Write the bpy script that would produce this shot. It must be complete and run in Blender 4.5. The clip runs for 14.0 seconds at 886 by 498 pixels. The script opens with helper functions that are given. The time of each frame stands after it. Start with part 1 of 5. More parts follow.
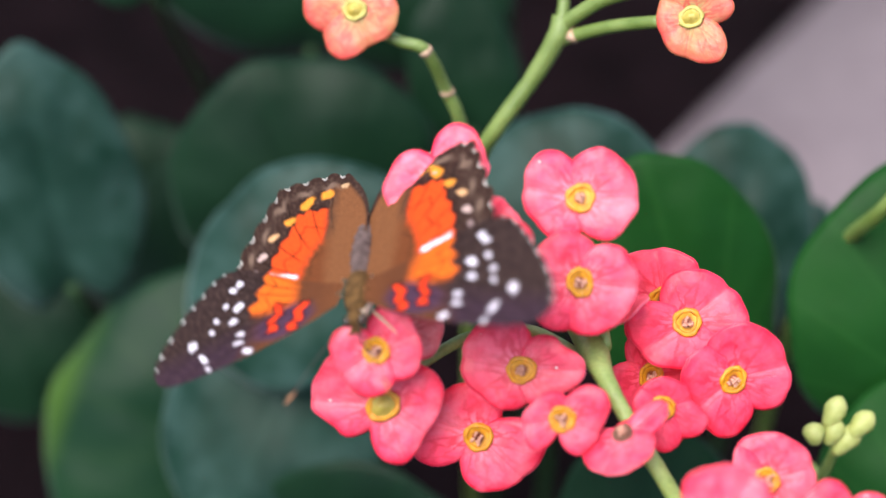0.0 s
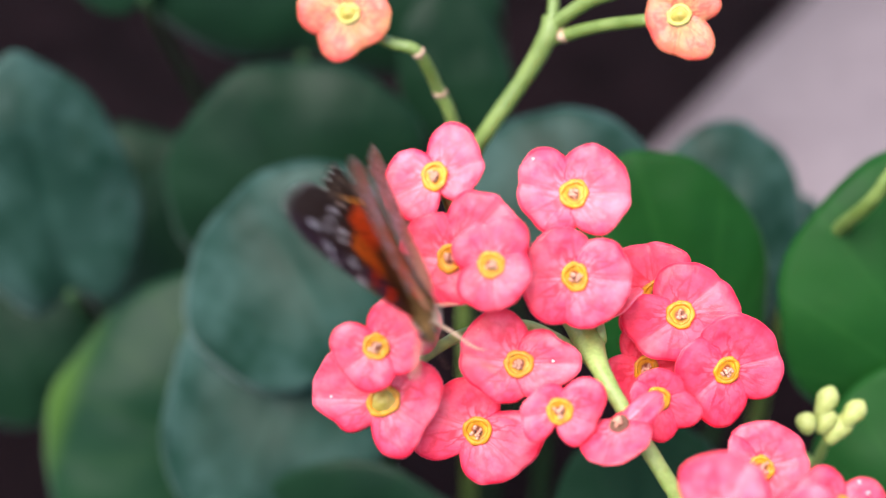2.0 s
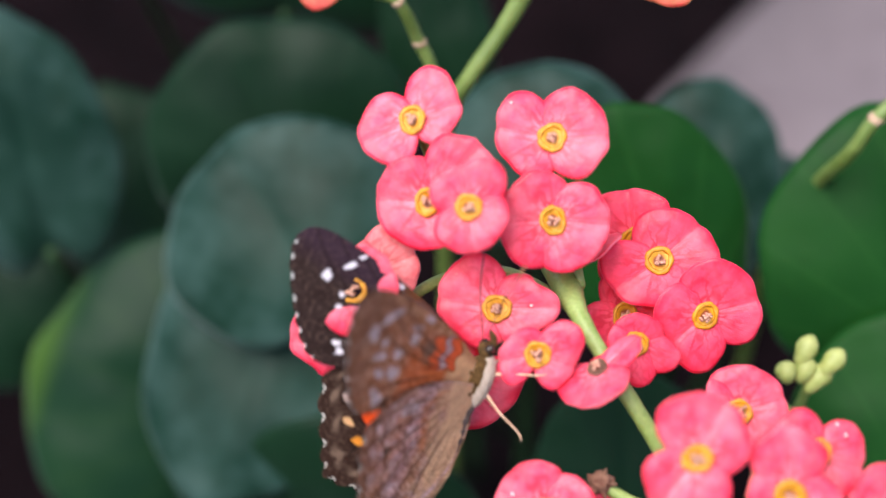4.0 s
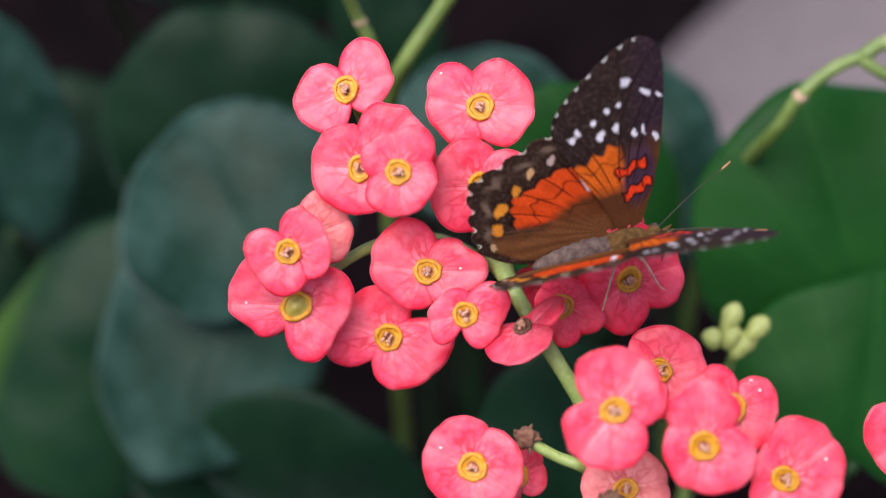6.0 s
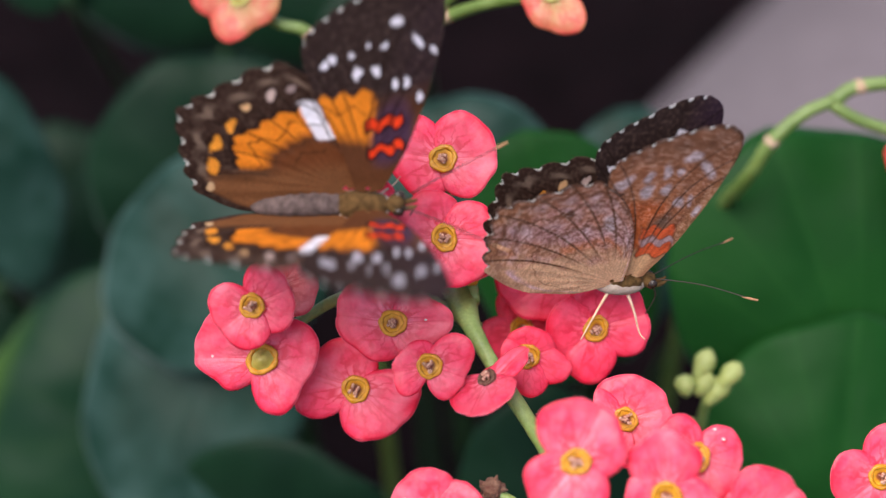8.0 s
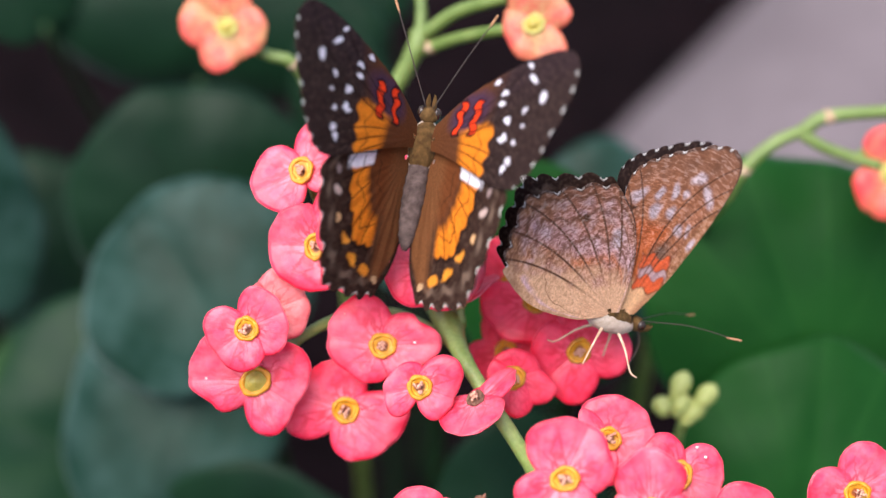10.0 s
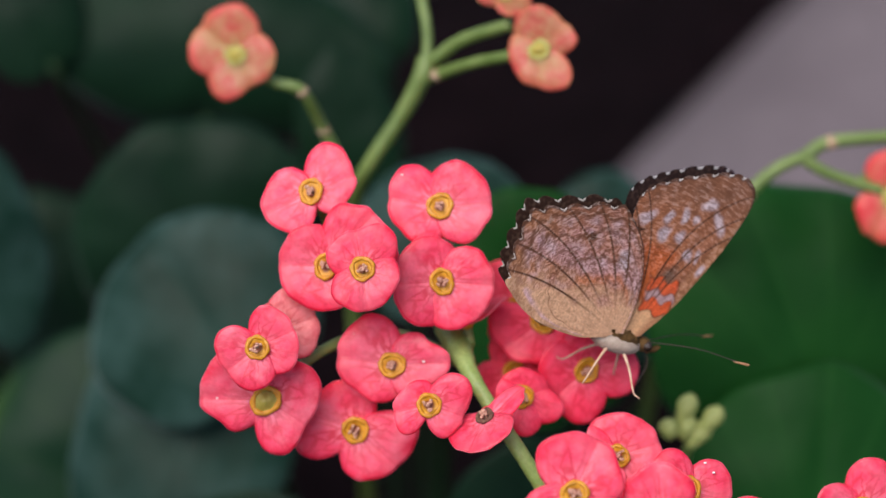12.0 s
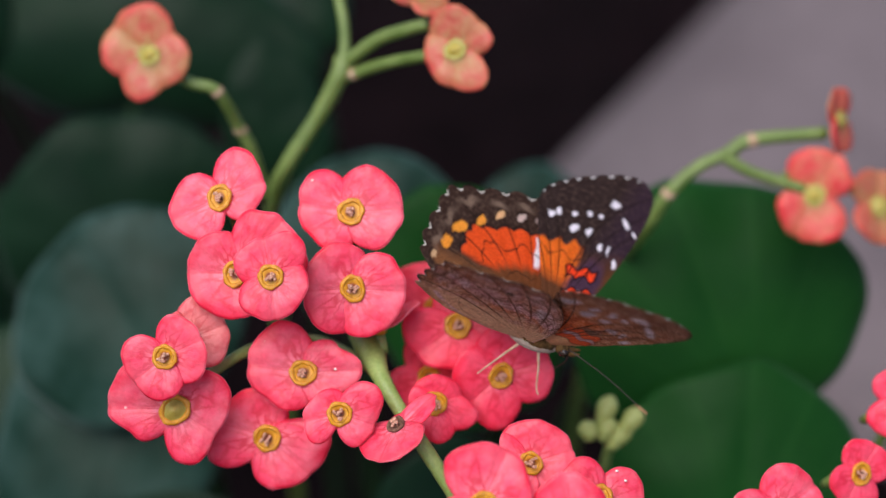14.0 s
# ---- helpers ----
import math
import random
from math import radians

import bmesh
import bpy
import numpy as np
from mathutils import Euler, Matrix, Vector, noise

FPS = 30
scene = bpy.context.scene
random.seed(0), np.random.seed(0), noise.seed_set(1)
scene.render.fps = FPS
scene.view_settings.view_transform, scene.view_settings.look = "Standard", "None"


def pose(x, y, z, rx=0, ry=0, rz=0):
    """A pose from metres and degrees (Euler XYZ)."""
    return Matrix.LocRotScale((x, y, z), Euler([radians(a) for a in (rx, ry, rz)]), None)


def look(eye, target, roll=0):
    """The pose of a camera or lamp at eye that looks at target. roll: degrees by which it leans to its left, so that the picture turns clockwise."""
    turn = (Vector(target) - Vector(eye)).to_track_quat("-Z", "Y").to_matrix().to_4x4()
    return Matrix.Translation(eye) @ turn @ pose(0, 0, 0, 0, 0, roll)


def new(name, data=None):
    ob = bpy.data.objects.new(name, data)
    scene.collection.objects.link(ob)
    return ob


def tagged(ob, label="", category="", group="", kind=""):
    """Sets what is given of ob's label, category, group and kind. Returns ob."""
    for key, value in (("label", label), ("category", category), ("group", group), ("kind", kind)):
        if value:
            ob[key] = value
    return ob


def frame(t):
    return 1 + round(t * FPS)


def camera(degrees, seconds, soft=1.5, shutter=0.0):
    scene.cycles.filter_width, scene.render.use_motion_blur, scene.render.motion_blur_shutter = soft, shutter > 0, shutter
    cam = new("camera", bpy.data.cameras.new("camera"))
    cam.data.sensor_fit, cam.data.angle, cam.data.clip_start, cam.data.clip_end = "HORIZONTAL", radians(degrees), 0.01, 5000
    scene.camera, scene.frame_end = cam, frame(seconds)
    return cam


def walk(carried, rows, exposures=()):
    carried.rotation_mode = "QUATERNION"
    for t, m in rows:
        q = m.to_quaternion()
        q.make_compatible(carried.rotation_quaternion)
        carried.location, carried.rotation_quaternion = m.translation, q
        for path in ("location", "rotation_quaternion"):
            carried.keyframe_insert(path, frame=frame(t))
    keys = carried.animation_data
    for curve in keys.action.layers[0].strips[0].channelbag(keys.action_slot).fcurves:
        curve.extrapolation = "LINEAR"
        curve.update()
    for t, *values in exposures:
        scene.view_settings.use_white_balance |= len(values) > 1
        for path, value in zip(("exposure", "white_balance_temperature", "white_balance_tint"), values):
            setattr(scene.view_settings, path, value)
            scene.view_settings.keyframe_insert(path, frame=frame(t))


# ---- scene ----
cam = camera(28.0, 14.0, soft=1.3, shutter=0.5)
cam.data.dof.use_dof = True
cam.data.dof.focus_distance = 0.2150
cam.data.dof.aperture_fstop = 10.2
walk(cam, [
    (0, pose(-0.00881, -0.15865, 0.34176, 47.722, 0.058, 3.165)),
    (0.5, pose(-0.00796, -0.15875, 0.34326, 47.376, 0.808, 2.810)),
    (1, pose(-0.00861, -0.16011, 0.34272, 47.721, 0.720, 2.560)),
    (1.5, pose(-0.01032, -0.16138, 0.34258, 47.969, 0.386, 2.146)),
    (2, pose(-0.00963, -0.16216, 0.34325, 47.966, 0.484, 2.265)),
    (2.5, pose(-0.00957, -0.16192, 0.34391, 47.452, 0.671, 2.071)),
    (3, pose(-0.00959, -0.16438, 0.33979, 48.134, 0.416, 2.174)),
    (3.2, pose(-0.00925, -0.16410, 0.33888, 48.039, 0.475, 2.192)),
    (5.3, pose(-0.00541, -0.17199, 0.34004, 47.099, -0.126, 1.497)),
    (5.5, pose(-0.00435, -0.17371, 0.33900, 47.715, -0.094, 1.465)),
    (6, pose(-0.00153, -0.17513, 0.34005, 48.093, -0.075, 1.647)),
    (6.5, pose(0.00125, -0.17434, 0.34182, 47.989, -0.246, 2.144)),
    (7, pose(0.00336, -0.17342, 0.34517, 47.747, 0.401, 1.854)),
    (7.5, pose(0.00388, -0.17348, 0.34370, 48.413, 0.362, 1.856)),
    (8, pose(0.00607, -0.17399, 0.34208, 49.179, 1.001, 1.878)),
    (8.2, pose(0.00320, -0.17521, 0.34128, 49.657, 0.384, 1.351)),
    (10.3, pose(-0.00059, -0.17929, 0.34566, 50.417, -0.236, 0.161)),
    (10.5, pose(-0.00126, -0.17953, 0.34477, 50.691, -0.267, -0.002)),
    (11, pose(0.00038, -0.18354, 0.34353, 51.728, 0.161, 0.202)),
    (11.5, pose(0.00015, -0.18395, 0.34329, 51.930, 0.050, 0.308)),
    (12, pose(-0.00112, -0.18438, 0.34273, 52.189, -0.075, 0.149)),
    (12.5, pose(0.00000, -0.18331, 0.34322, 52.000, 0.000, -0.000)),
    (13, pose(0.00472, -0.18119, 0.34466, 51.448, -0.350, -0.511)),
    (13.5, pose(0.00667, -0.17967, 0.34547, 51.070, -0.455, -0.672)),
    (14, pose(0.00597, -0.17946, 0.34508, 51.125, -0.491, -0.836)),
], exposures=[(0, 1.88), (0.5, 2.08), (1, 2.02), (1.5, 2.12), (2, 2.14), (2.5, 2.06), (3, 1.64), (5.3, 1.80), (6, 1.46), (6.5, 1.46), (7, 1.74), (7.5, 1.40), (8.2, 1.56), (10.3, 1.88), (11, 1.92), (11.5, 1.17), (12, 0.96), (12.5, 0.84), (13, 0.78), (13.5, 0.93), (14, 0.99)])

# ---------------------------------------------------------------- light
world = bpy.data.worlds.new("sky")
scene.world = world
world.use_nodes = True
wn = world.node_tree
sky = wn.nodes.new("ShaderNodeTexSky")
sky.sky_type, sky.sun_disc = "NISHITA", False
sky.sun_elevation, sky.sun_rotation = radians(62), radians(200)
wn.links.new(sky.outputs[0], wn.nodes["Background"].inputs[0])
wn.nodes["Background"].inputs[1].default_value = 0.075
sun = new("sun", bpy.data.lights.new("sun", "SUN"))
sun.data.energy, sun.data.angle, sun.data.color = 2.4, radians(50), (1.0, 0.95, 0.91)
sun.matrix_world = look((-0.35, -0.35, 1.2), (0, 0, 0.2))

# the flower heads face the camera on a slope: u right, v up the slope, d away from the camera, in millimetres
SLOPE, HEIGHT = radians(38), 0.20
AXIS_U = Vector((1, 0, 0))
AXIS_V = Vector((0, math.sin(SLOPE), math.cos(SLOPE)))
AXIS_N = Vector((0, -math.cos(SLOPE), math.sin(SLOPE)))
TURN = Matrix((AXIS_U, AXIS_V, AXIS_N)).transposed()


def at(u, v, d):
    return Vector((0, 0, HEIGHT)) + (AXIS_U * u + AXIS_V * v - AXIS_N * d) * 0.001


def stand(u, v, d, turn):
    """A pose at (u, v, d) with a turn given in the axes u, v and out of the slope."""
    return Matrix.Translation(at(u, v, d)) @ (TURN @ turn).to_4x4()


# ---------------------------------------------------------------- materials
def material(name, rough=0.5, spec=0.5):
    m = bpy.data.materials.new(name)
    m.use_nodes = True
    nt = m.node_tree
    p = nt.nodes["Principled BSDF"]
    p.inputs["Roughness"].default_value = rough
    p.inputs["Specular IOR Level"].default_value = spec
    return m, nt, p


def node(nt, kind, **values):
    n = nt.nodes.new(kind)
    for key, value in values.items():
        n.inputs[key.replace("_", " ")].default_value = value
    return n


def noise_tex(nt, scale, detail=4.0, rough=0.55, vector=None):
    n = node(nt, "ShaderNodeTexNoise", Scale=scale, Detail=detail, Roughness=rough)
    if vector is not None:
        nt.links.new(vector, n.inputs["Vector"])
    return n.outputs["Fac"]


def ramp(nt, fac, stops):
    r = nt.nodes.new("ShaderNodeValToRGB")
    while len(r.color_ramp.elements) < len(stops):
        r.color_ramp.elements.new(0.5)
    for e, (p, c) in zip(r.color_ramp.elements, stops):
        e.position, e.color = p, (*c, 1)
    nt.links.new(fac, r.inputs[0])
    return r.outputs[0]


def blend(nt, fac, a, b, kind="MIX"):
    m = nt.nodes.new("ShaderNodeMix")
    m.data_type, m.blend_type = "RGBA", kind
    for sock, value in ((m.inputs["Factor"], fac), (m.inputs["A"], a), (m.inputs["B"], b)):
        if isinstance(value, (float, int)):
            sock.default_value = value
        elif isinstance(value, tuple):
            sock.default_value = (*value, 1)
        else:
            nt.links.new(value, sock)
    return m.outputs["Result"]


def bump(nt, p, height, strength, distance):
    b = node(nt, "ShaderNodeBump", Strength=strength, Distance=distance)
    nt.links.new(height, b.inputs["Height"])
    nt.links.new(b.outputs[0], p.inputs["Normal"])


def obj_coord(nt):
    return nt.nodes.new("ShaderNodeTexCoord").outputs["Object"]


def thin(m, nt, p, colour, share):
    """Light shines through: a share of the surface is translucent."""
    t = nt.nodes.new("ShaderNodeBsdfTranslucent")
    if isinstance(colour, tuple):
        t.inputs[0].default_value = (*colour, 1)
    else:
        nt.links.new(colour, t.inputs[0])
    mix = nt.nodes.new("ShaderNodeMixShader")
    mix.inputs[0].default_value = share
    nt.links.new(p.outputs[0], mix.inputs[1])
    nt.links.new(t.outputs[0], mix.inputs[2])
    nt.links.new(mix.outputs[0], nt.nodes["Material Output"].inputs[0])


def scaled(nt, value, share):
    m = nt.nodes.new("ShaderNodeMath")
    m.operation = "MULTIPLY"
    nt.links.new(value, m.inputs[0])
    m.inputs[1].default_value = share
    return m.outputs[0]


def bract_material(name, rim, middle, heart):
    """Petal-like bract: the UV map holds how far out (u) and which way round (v) a point lies."""
    m, nt, p = material(name, 0.36, 0.42)
    uv = nt.nodes.new("ShaderNodeUVMap").outputs[0]
    sep = nt.nodes.new("ShaderNodeSeparateXYZ")
    nt.links.new(uv, sep.inputs[0])
    base = ramp(nt, sep.outputs[0], [(0.22, heart), (0.56, middle), (0.80, middle), (0.965, rim), (0.988, rim), (1.0, heart)])
    stretch = nt.nodes.new("ShaderNodeMapping")
    stretch.inputs["Scale"].default_value = (1.6, 22.0, 1.0)
    nt.links.new(uv, stretch.inputs[0])
    veins = noise_tex(nt, 1.0, 5.0, 0.6, stretch.outputs[0])
    vein_mask = ramp(nt, veins, [(0.36, (1, 1, 1)), (0.47, (0, 0, 0))])
    dark = tuple(c * k for c, k in zip(rim, (0.8, 0.45, 0.5)))
    col = blend(nt, scaled(nt, vein_mask, 0.20), base, dark)
    # thin branching veins that fan out from the heart
    bend = nt.nodes.new("ShaderNodeVectorMath")
    bend.operation = "MULTIPLY_ADD"
    nt.links.new(node(nt, "ShaderNodeTexNoise", Scale=9.0, Detail=2.0).outputs["Color"], bend.inputs[0])
    bend.inputs[1].default_value = (0.0, 0.10, 0.0)
    nt.links.new(uv, bend.inputs[2])
    nt.links.new(uv, bend.inputs[0].links[0].from_node.inputs["Vector"])
    fan = nt.nodes.new("ShaderNodeMapping")
    fan.inputs["Scale"].default_value = (2.4, 10.0, 1.0)
    nt.links.new(bend.outputs[0], fan.inputs[0])
    cells = node(nt, "ShaderNodeTexVoronoi", Scale=1.0)
    cells.feature = "DISTANCE_TO_EDGE"
    nt.links.new(fan.outputs[0], cells.inputs["Vector"])
    threads = ramp(nt, cells.outputs["Distance"], [(0.04, (1, 1, 1)), (0.17, (0, 0, 0))])
    inner = ramp(nt, sep.outputs[0], [(0.28, (1, 1, 1)), (0.95, (0.40, 0.40, 0.40))])
    col = blend(nt, scaled(nt, blend(nt, 1.0, threads, inner, "MULTIPLY"), 0.80), col, dark)
    # the fold: crease shade painted as a dark line, highlights as two pale flanks
    off = nt.nodes.new("ShaderNodeMath")
    off.operation = "SUBTRACT"
    off.inputs[1].default_value = 0.5
    nt.links.new(sep.outputs[1], off.inputs[0])
    side = nt.nodes.new("ShaderNodeMath")
    side.operation = "ABSOLUTE"
    nt.links.new(off.outputs[0], side.inputs[0])
    flank = ramp(nt, side.outputs[0], [(0.0, (0.6, 0.6, 0.6)), (0.16, (0, 0, 0))])
    col = blend(nt, scaled(nt, flank, 0.55), col, heart)
    line = ramp(nt, side.outputs[0], [(0.0, (1, 1, 1)), (0.016, (0, 0, 0))])
    col = blend(nt, scaled(nt, blend(nt, 1.0, line, inner, "MULTIPLY"), 0.8), col, dark)
    soft = noise_tex(nt, 260.0, 3.0, 0.6, obj_coord(nt))
    pale = ramp(nt, soft, [(0.46, (0, 0, 0)), (0.72, (0.60, 0.60, 0.60))])
    col = blend(nt, pale, col, heart)
    # stray whitish dew specks, drawn as dots in the colour
    vor = node(nt, "ShaderNodeTexVoronoi", Scale=290.0, Randomness=1.0)
    nt.links.new(obj_coord(nt), vor.inputs["Vector"])
    dew_specks = ramp(nt, vor.outputs["Distance"], [(0.040, (0.8, 0.8, 0.8)), (0.055, (0, 0, 0))])
    col = blend(nt, dew_specks, col, (0.85, 0.62, 0.60))
    info = nt.nodes.new("ShaderNodeObjectInfo")
    hue = node(nt, "ShaderNodeHueSaturation")
    mp = node(nt, "ShaderNodeMapRange", To_Min=0.94, To_Max=1.1)
    nt.links.new(info.outputs["Random"], mp.inputs[0])
    nt.links.new(mp.outputs[0], hue.inputs["Value"])
    nt.links.new(col, hue.inputs["Color"])
    fine = noise_tex(nt, 2600.0, 3.0, 0.6, obj_coord(nt))
    skin = ramp(nt, fine, [(0.3, (0.92, 0.88, 0.88)), (0.7, (1.04, 1.06, 1.06))])
    nt.links.new(blend(nt, 1.0, hue.outputs[0], skin, "MULTIPLY"), p.inputs["Base Color"])
    mixh = blend(nt, 0.6, fine, veins)
    bump(nt, p, mixh, 0.5, 0.0003)
    thin(m, nt, p, hue.outputs[0], 0.38)
    return m


PINK = bract_material("pink bract", (0.92, 0.032, 0.090), (0.96, 0.080, 0.168), (0.97, 0.255, 0.340))
# the pink bract again, deepened: shade of overlapping flowers is in the colour
PINK_SHADED = bract_material("shaded pink bract", (0.92, 0.026, 0.082), (0.95, 0.062, 0.142), (0.95, 0.15, 0.24))
PEACH = bract_material("fading peach bract", (0.70, 0.092, 0.078), (0.62, 0.185, 0.118), (0.42, 0.34, 0.118))
FADED = bract_material("faded red bract", (0.80, 0.050, 0.062), (0.78, 0.105, 0.100), (0.62, 0.33, 0.16))
PALE = bract_material("pale pink bract", (0.80, 0.11, 0.14), (0.84, 0.22, 0.24), (0.85, 0.38, 0.36))


def plain_material(name, a, b, scale, rough=0.5, relief=0.3, depth=0.0003, spec=0.5, share=0.0):
    m, nt, p = material(name, rough, spec)
    co = obj_coord(nt)
    big = noise_tex(nt, scale, 5.0, 0.6, co)
    fine = noise_tex(nt, scale * 9, 3.0, 0.6, co)
    col = ramp(nt, big, [(0.32, a), (0.68, b)])
    grain = ramp(nt, fine, [(0.25, (0.72, 0.72, 0.72)), (0.75, (1.0, 1.0, 1.0))])
    col = blend(nt, 1.0, col, grain, "MULTIPLY")
    nt.links.new(col, p.inputs["Base Color"])
    bump(nt, p, fine, relief, depth)
    if share:
        thin(m, nt, p, col, share)
    return m


RING = plain_material("yellow nectary", (0.47, 0.165, 0.003), (0.69, 0.295, 0.008), 1300, 0.32, 0.4, 0.0002)


def cup_material():
    """Amber nectar disc, red-brown between the stamens."""
    m, nt, p = material("amber cup", 0.4)
    co = obj_coord(nt)
    flat = nt.nodes.new("ShaderNodeVectorMath")
    flat.operation = "MULTIPLY"
    flat.inputs[1].default_value = (1, 1, 0)
    nt.links.new(co, flat.inputs[0])
    away = nt.nodes.new("ShaderNodeVectorMath")
    away.operation = "LENGTH"
    nt.links.new(flat.outputs[0], away.inputs[0])
    uneven = node(nt, "ShaderNodeMath", Value=0.00035)
    uneven.operation = "MULTIPLY"
    uneven.inputs[1].default_value = 0.0005
    nt.links.new(noise_tex(nt, 1800.0, 3.0, 0.6, co), uneven.inputs[0])
    total = nt.nodes.new("ShaderNodeMath")
    nt.links.new(away.outputs["Value"], total.inputs[0])
    nt.links.new(uneven.outputs[0], total.inputs[1])
    reach = node(nt, "ShaderNodeMapRange", From_Max=0.002)
    nt.links.new(total.outputs[0], reach.inputs[0])
    col = ramp(nt, reach.outputs[0], [(0.38, (0.20, 0.045, 0.014)), (0.52, (0.50, 0.20, 0.008)), (0.80, (0.74, 0.36, 0.016))])
    nt.links.new(col, p.inputs["Base Color"])
    bump(nt, p, noise_tex(nt, 5000.0, 3.0, 0.6, co), 0.4, 0.0002)
    return m


CUP = cup_material()
OLIVE = plain_material("olive nectary", (0.34, 0.30, 0.06), (0.48, 0.42, 0.11), 900, 0.4)
YOUNG = plain_material("green bud cup", (0.34, 0.25, 0.035), (0.50, 0.39, 0.085), 700, 0.35)
STAMEN = plain_material("stamen", (0.40, 0.12, 0.07), (0.62, 0.32, 0.22), 2500, 0.5)
ANTHER = plain_material("anther", (0.26, 0.06, 0.03), (0.80, 0.46, 0.33), 3200, 0.6)
STEM = plain_material("green stem", (0.185, 0.262, 0.055), (0.315, 0.392, 0.125), 240, 0.45, 0.4, 0.0003)
STEM_OLD = plain_material("olive green stem", (0.092, 0.145, 0.023), (0.172, 0.233, 0.060), 240, 0.5, 0.4, 0.0003)
NODE = plain_material("stem node", (0.36, 0.22, 0.12), (0.52, 0.36, 0.26), 800, 0.6)
BUD = plain_material("yellow green bud", (0.27, 0.31, 0.072), (0.41, 0.43, 0.145), 500, 0.5)
STALK = plain_material("dark leaf stalk", (0.012, 0.035, 0.012), (0.025, 0.06, 0.02), 300, 0.6, 0.3, 0.0003, 0.2)
DRY = plain_material("dry brown capsule", (0.15, 0.045, 0.028), (0.36, 0.19, 0.12), 1500, 0.75, 0.8, 0.0005)
DROP = plain_material("white speck", (0.8, 0.7, 0.7), (0.9, 0.82, 0.8), 2000, 0.3)


def leaf_material(name, a, b, vein, rough, sheen_weight=0.10, tip=None):
    m, nt, p = material(name, rough, 0.10)
    p.inputs["Sheen Weight"].default_value = sheen_weight
    p.inputs["Sheen Roughness"].default_value = 0.45
    p.inputs["Sheen Tint"].default_value = (0.75, 1.0, 0.95, 1)
    uv = nt.nodes.new("ShaderNodeUVMap").outputs[0]
    co = obj_coord(nt)
    big = noise_tex(nt, 42.0, 4.0, 0.6, co)
    col = ramp(nt, big, [(0.33, a), (0.66, b)])
    sep = nt.nodes.new("ShaderNodeSeparateXYZ")
    nt.links.new(uv, sep.inputs[0])
    wave = nt.nodes.new("ShaderNodeMath")
    wave.operation = "PINGPONG"
    nt.links.new(sep.outputs[1], wave.inputs[0])
    wave.inputs[1].default_value = 0.5
    line = ramp(nt, wave.outputs[0], [(0.0, (0.42, 0.42, 0.42)), (0.085, (0, 0, 0))])
    col = blend(nt, line, col, vein)
    if sheen_weight > 0.15:
        # sky sheen painted into the colour as soft pale patches, stronger towards the rim
        sheen_mask = ramp(nt, noise_tex(nt, 75.0, 5.0, 0.6, co), [(0.42, (0, 0, 0)), (0.68, (0.85, 0.85, 0.85))])
        rim = ramp(nt, sep.outputs[0], [(0.30, (0.25, 0.25, 0.25)), (0.92, (1, 1, 1))])
        col = blend(nt, blend(nt, 1.0, sheen_mask, rim, "MULTIPLY"), col, (0.036, 0.072, 0.064))
    spots = noise_tex(nt, 330.0, 3.0, 0.7, co)
    mask = ramp(nt, spots, [(0.60, (0, 0, 0)), (0.78, (0.35, 0.35, 0.35))])
    col = blend(nt, mask, col, vein)
    if tip:
        # the blade's end turns yellow
        end = nt.nodes.new("ShaderNodeSeparateXYZ")
        nt.links.new(co, end.inputs[0])
        far = node(nt, "ShaderNodeMapRange", From_Min=0.015, From_Max=0.0215)
        nt.links.new(end.outputs[1], far.inputs[0])
        col = blend(nt, far.outputs[0], col, tip)
    nt.links.new(col, p.inputs["Base Color"])
    mr = node(nt, "ShaderNodeMapRange", To_Min=rough - 0.1, To_Max=rough + 0.16)
    nt.links.new(big, mr.inputs[0])
    nt.links.new(mr.outputs[0], p.inputs["Roughness"])
    bump(nt, p, blend(nt, 0.4, spots, line), 0.25, 0.0006)
    thin(m, nt, p, col, 0.12)
    return m


# dark green leaves, their colour deepened further for the shade they stand in
LEAF_SHADED = leaf_material("dark green leaf with painted shade", (0.0016, 0.0116, 0.0044), (0.0028, 0.0174, 0.0062), (0.0044, 0.0209, 0.0083), 0.46)
LEAF_BLUE = leaf_material("blue green leaf", (0.0029, 0.0167, 0.0101), (0.0047, 0.0246, 0.0146), (0.0087, 0.0327, 0.0211), 0.40, 0.17)
LEAF_FRESH = leaf_material("fresh green leaf", (0.0033, 0.0345, 0.0037), (0.0060, 0.0485, 0.0057), (0.0110, 0.0605, 0.0092), 0.48)
LEAF_TIP = leaf_material("yellowing leaf", (0.0025, 0.0178, 0.0071), (0.0057, 0.0265, 0.0086), (0.0115, 0.0343, 0.0100), 0.42, 0.10, (0.0437, 0.0913, 0.0096))

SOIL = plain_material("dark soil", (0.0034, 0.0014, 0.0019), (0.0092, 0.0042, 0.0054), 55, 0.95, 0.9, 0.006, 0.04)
CONCRETE = plain_material("grey concrete", (0.115, 0.091, 0.098), (0.160, 0.129, 0.137), 14, 0.9, 0.4, 0.002, 0.1)


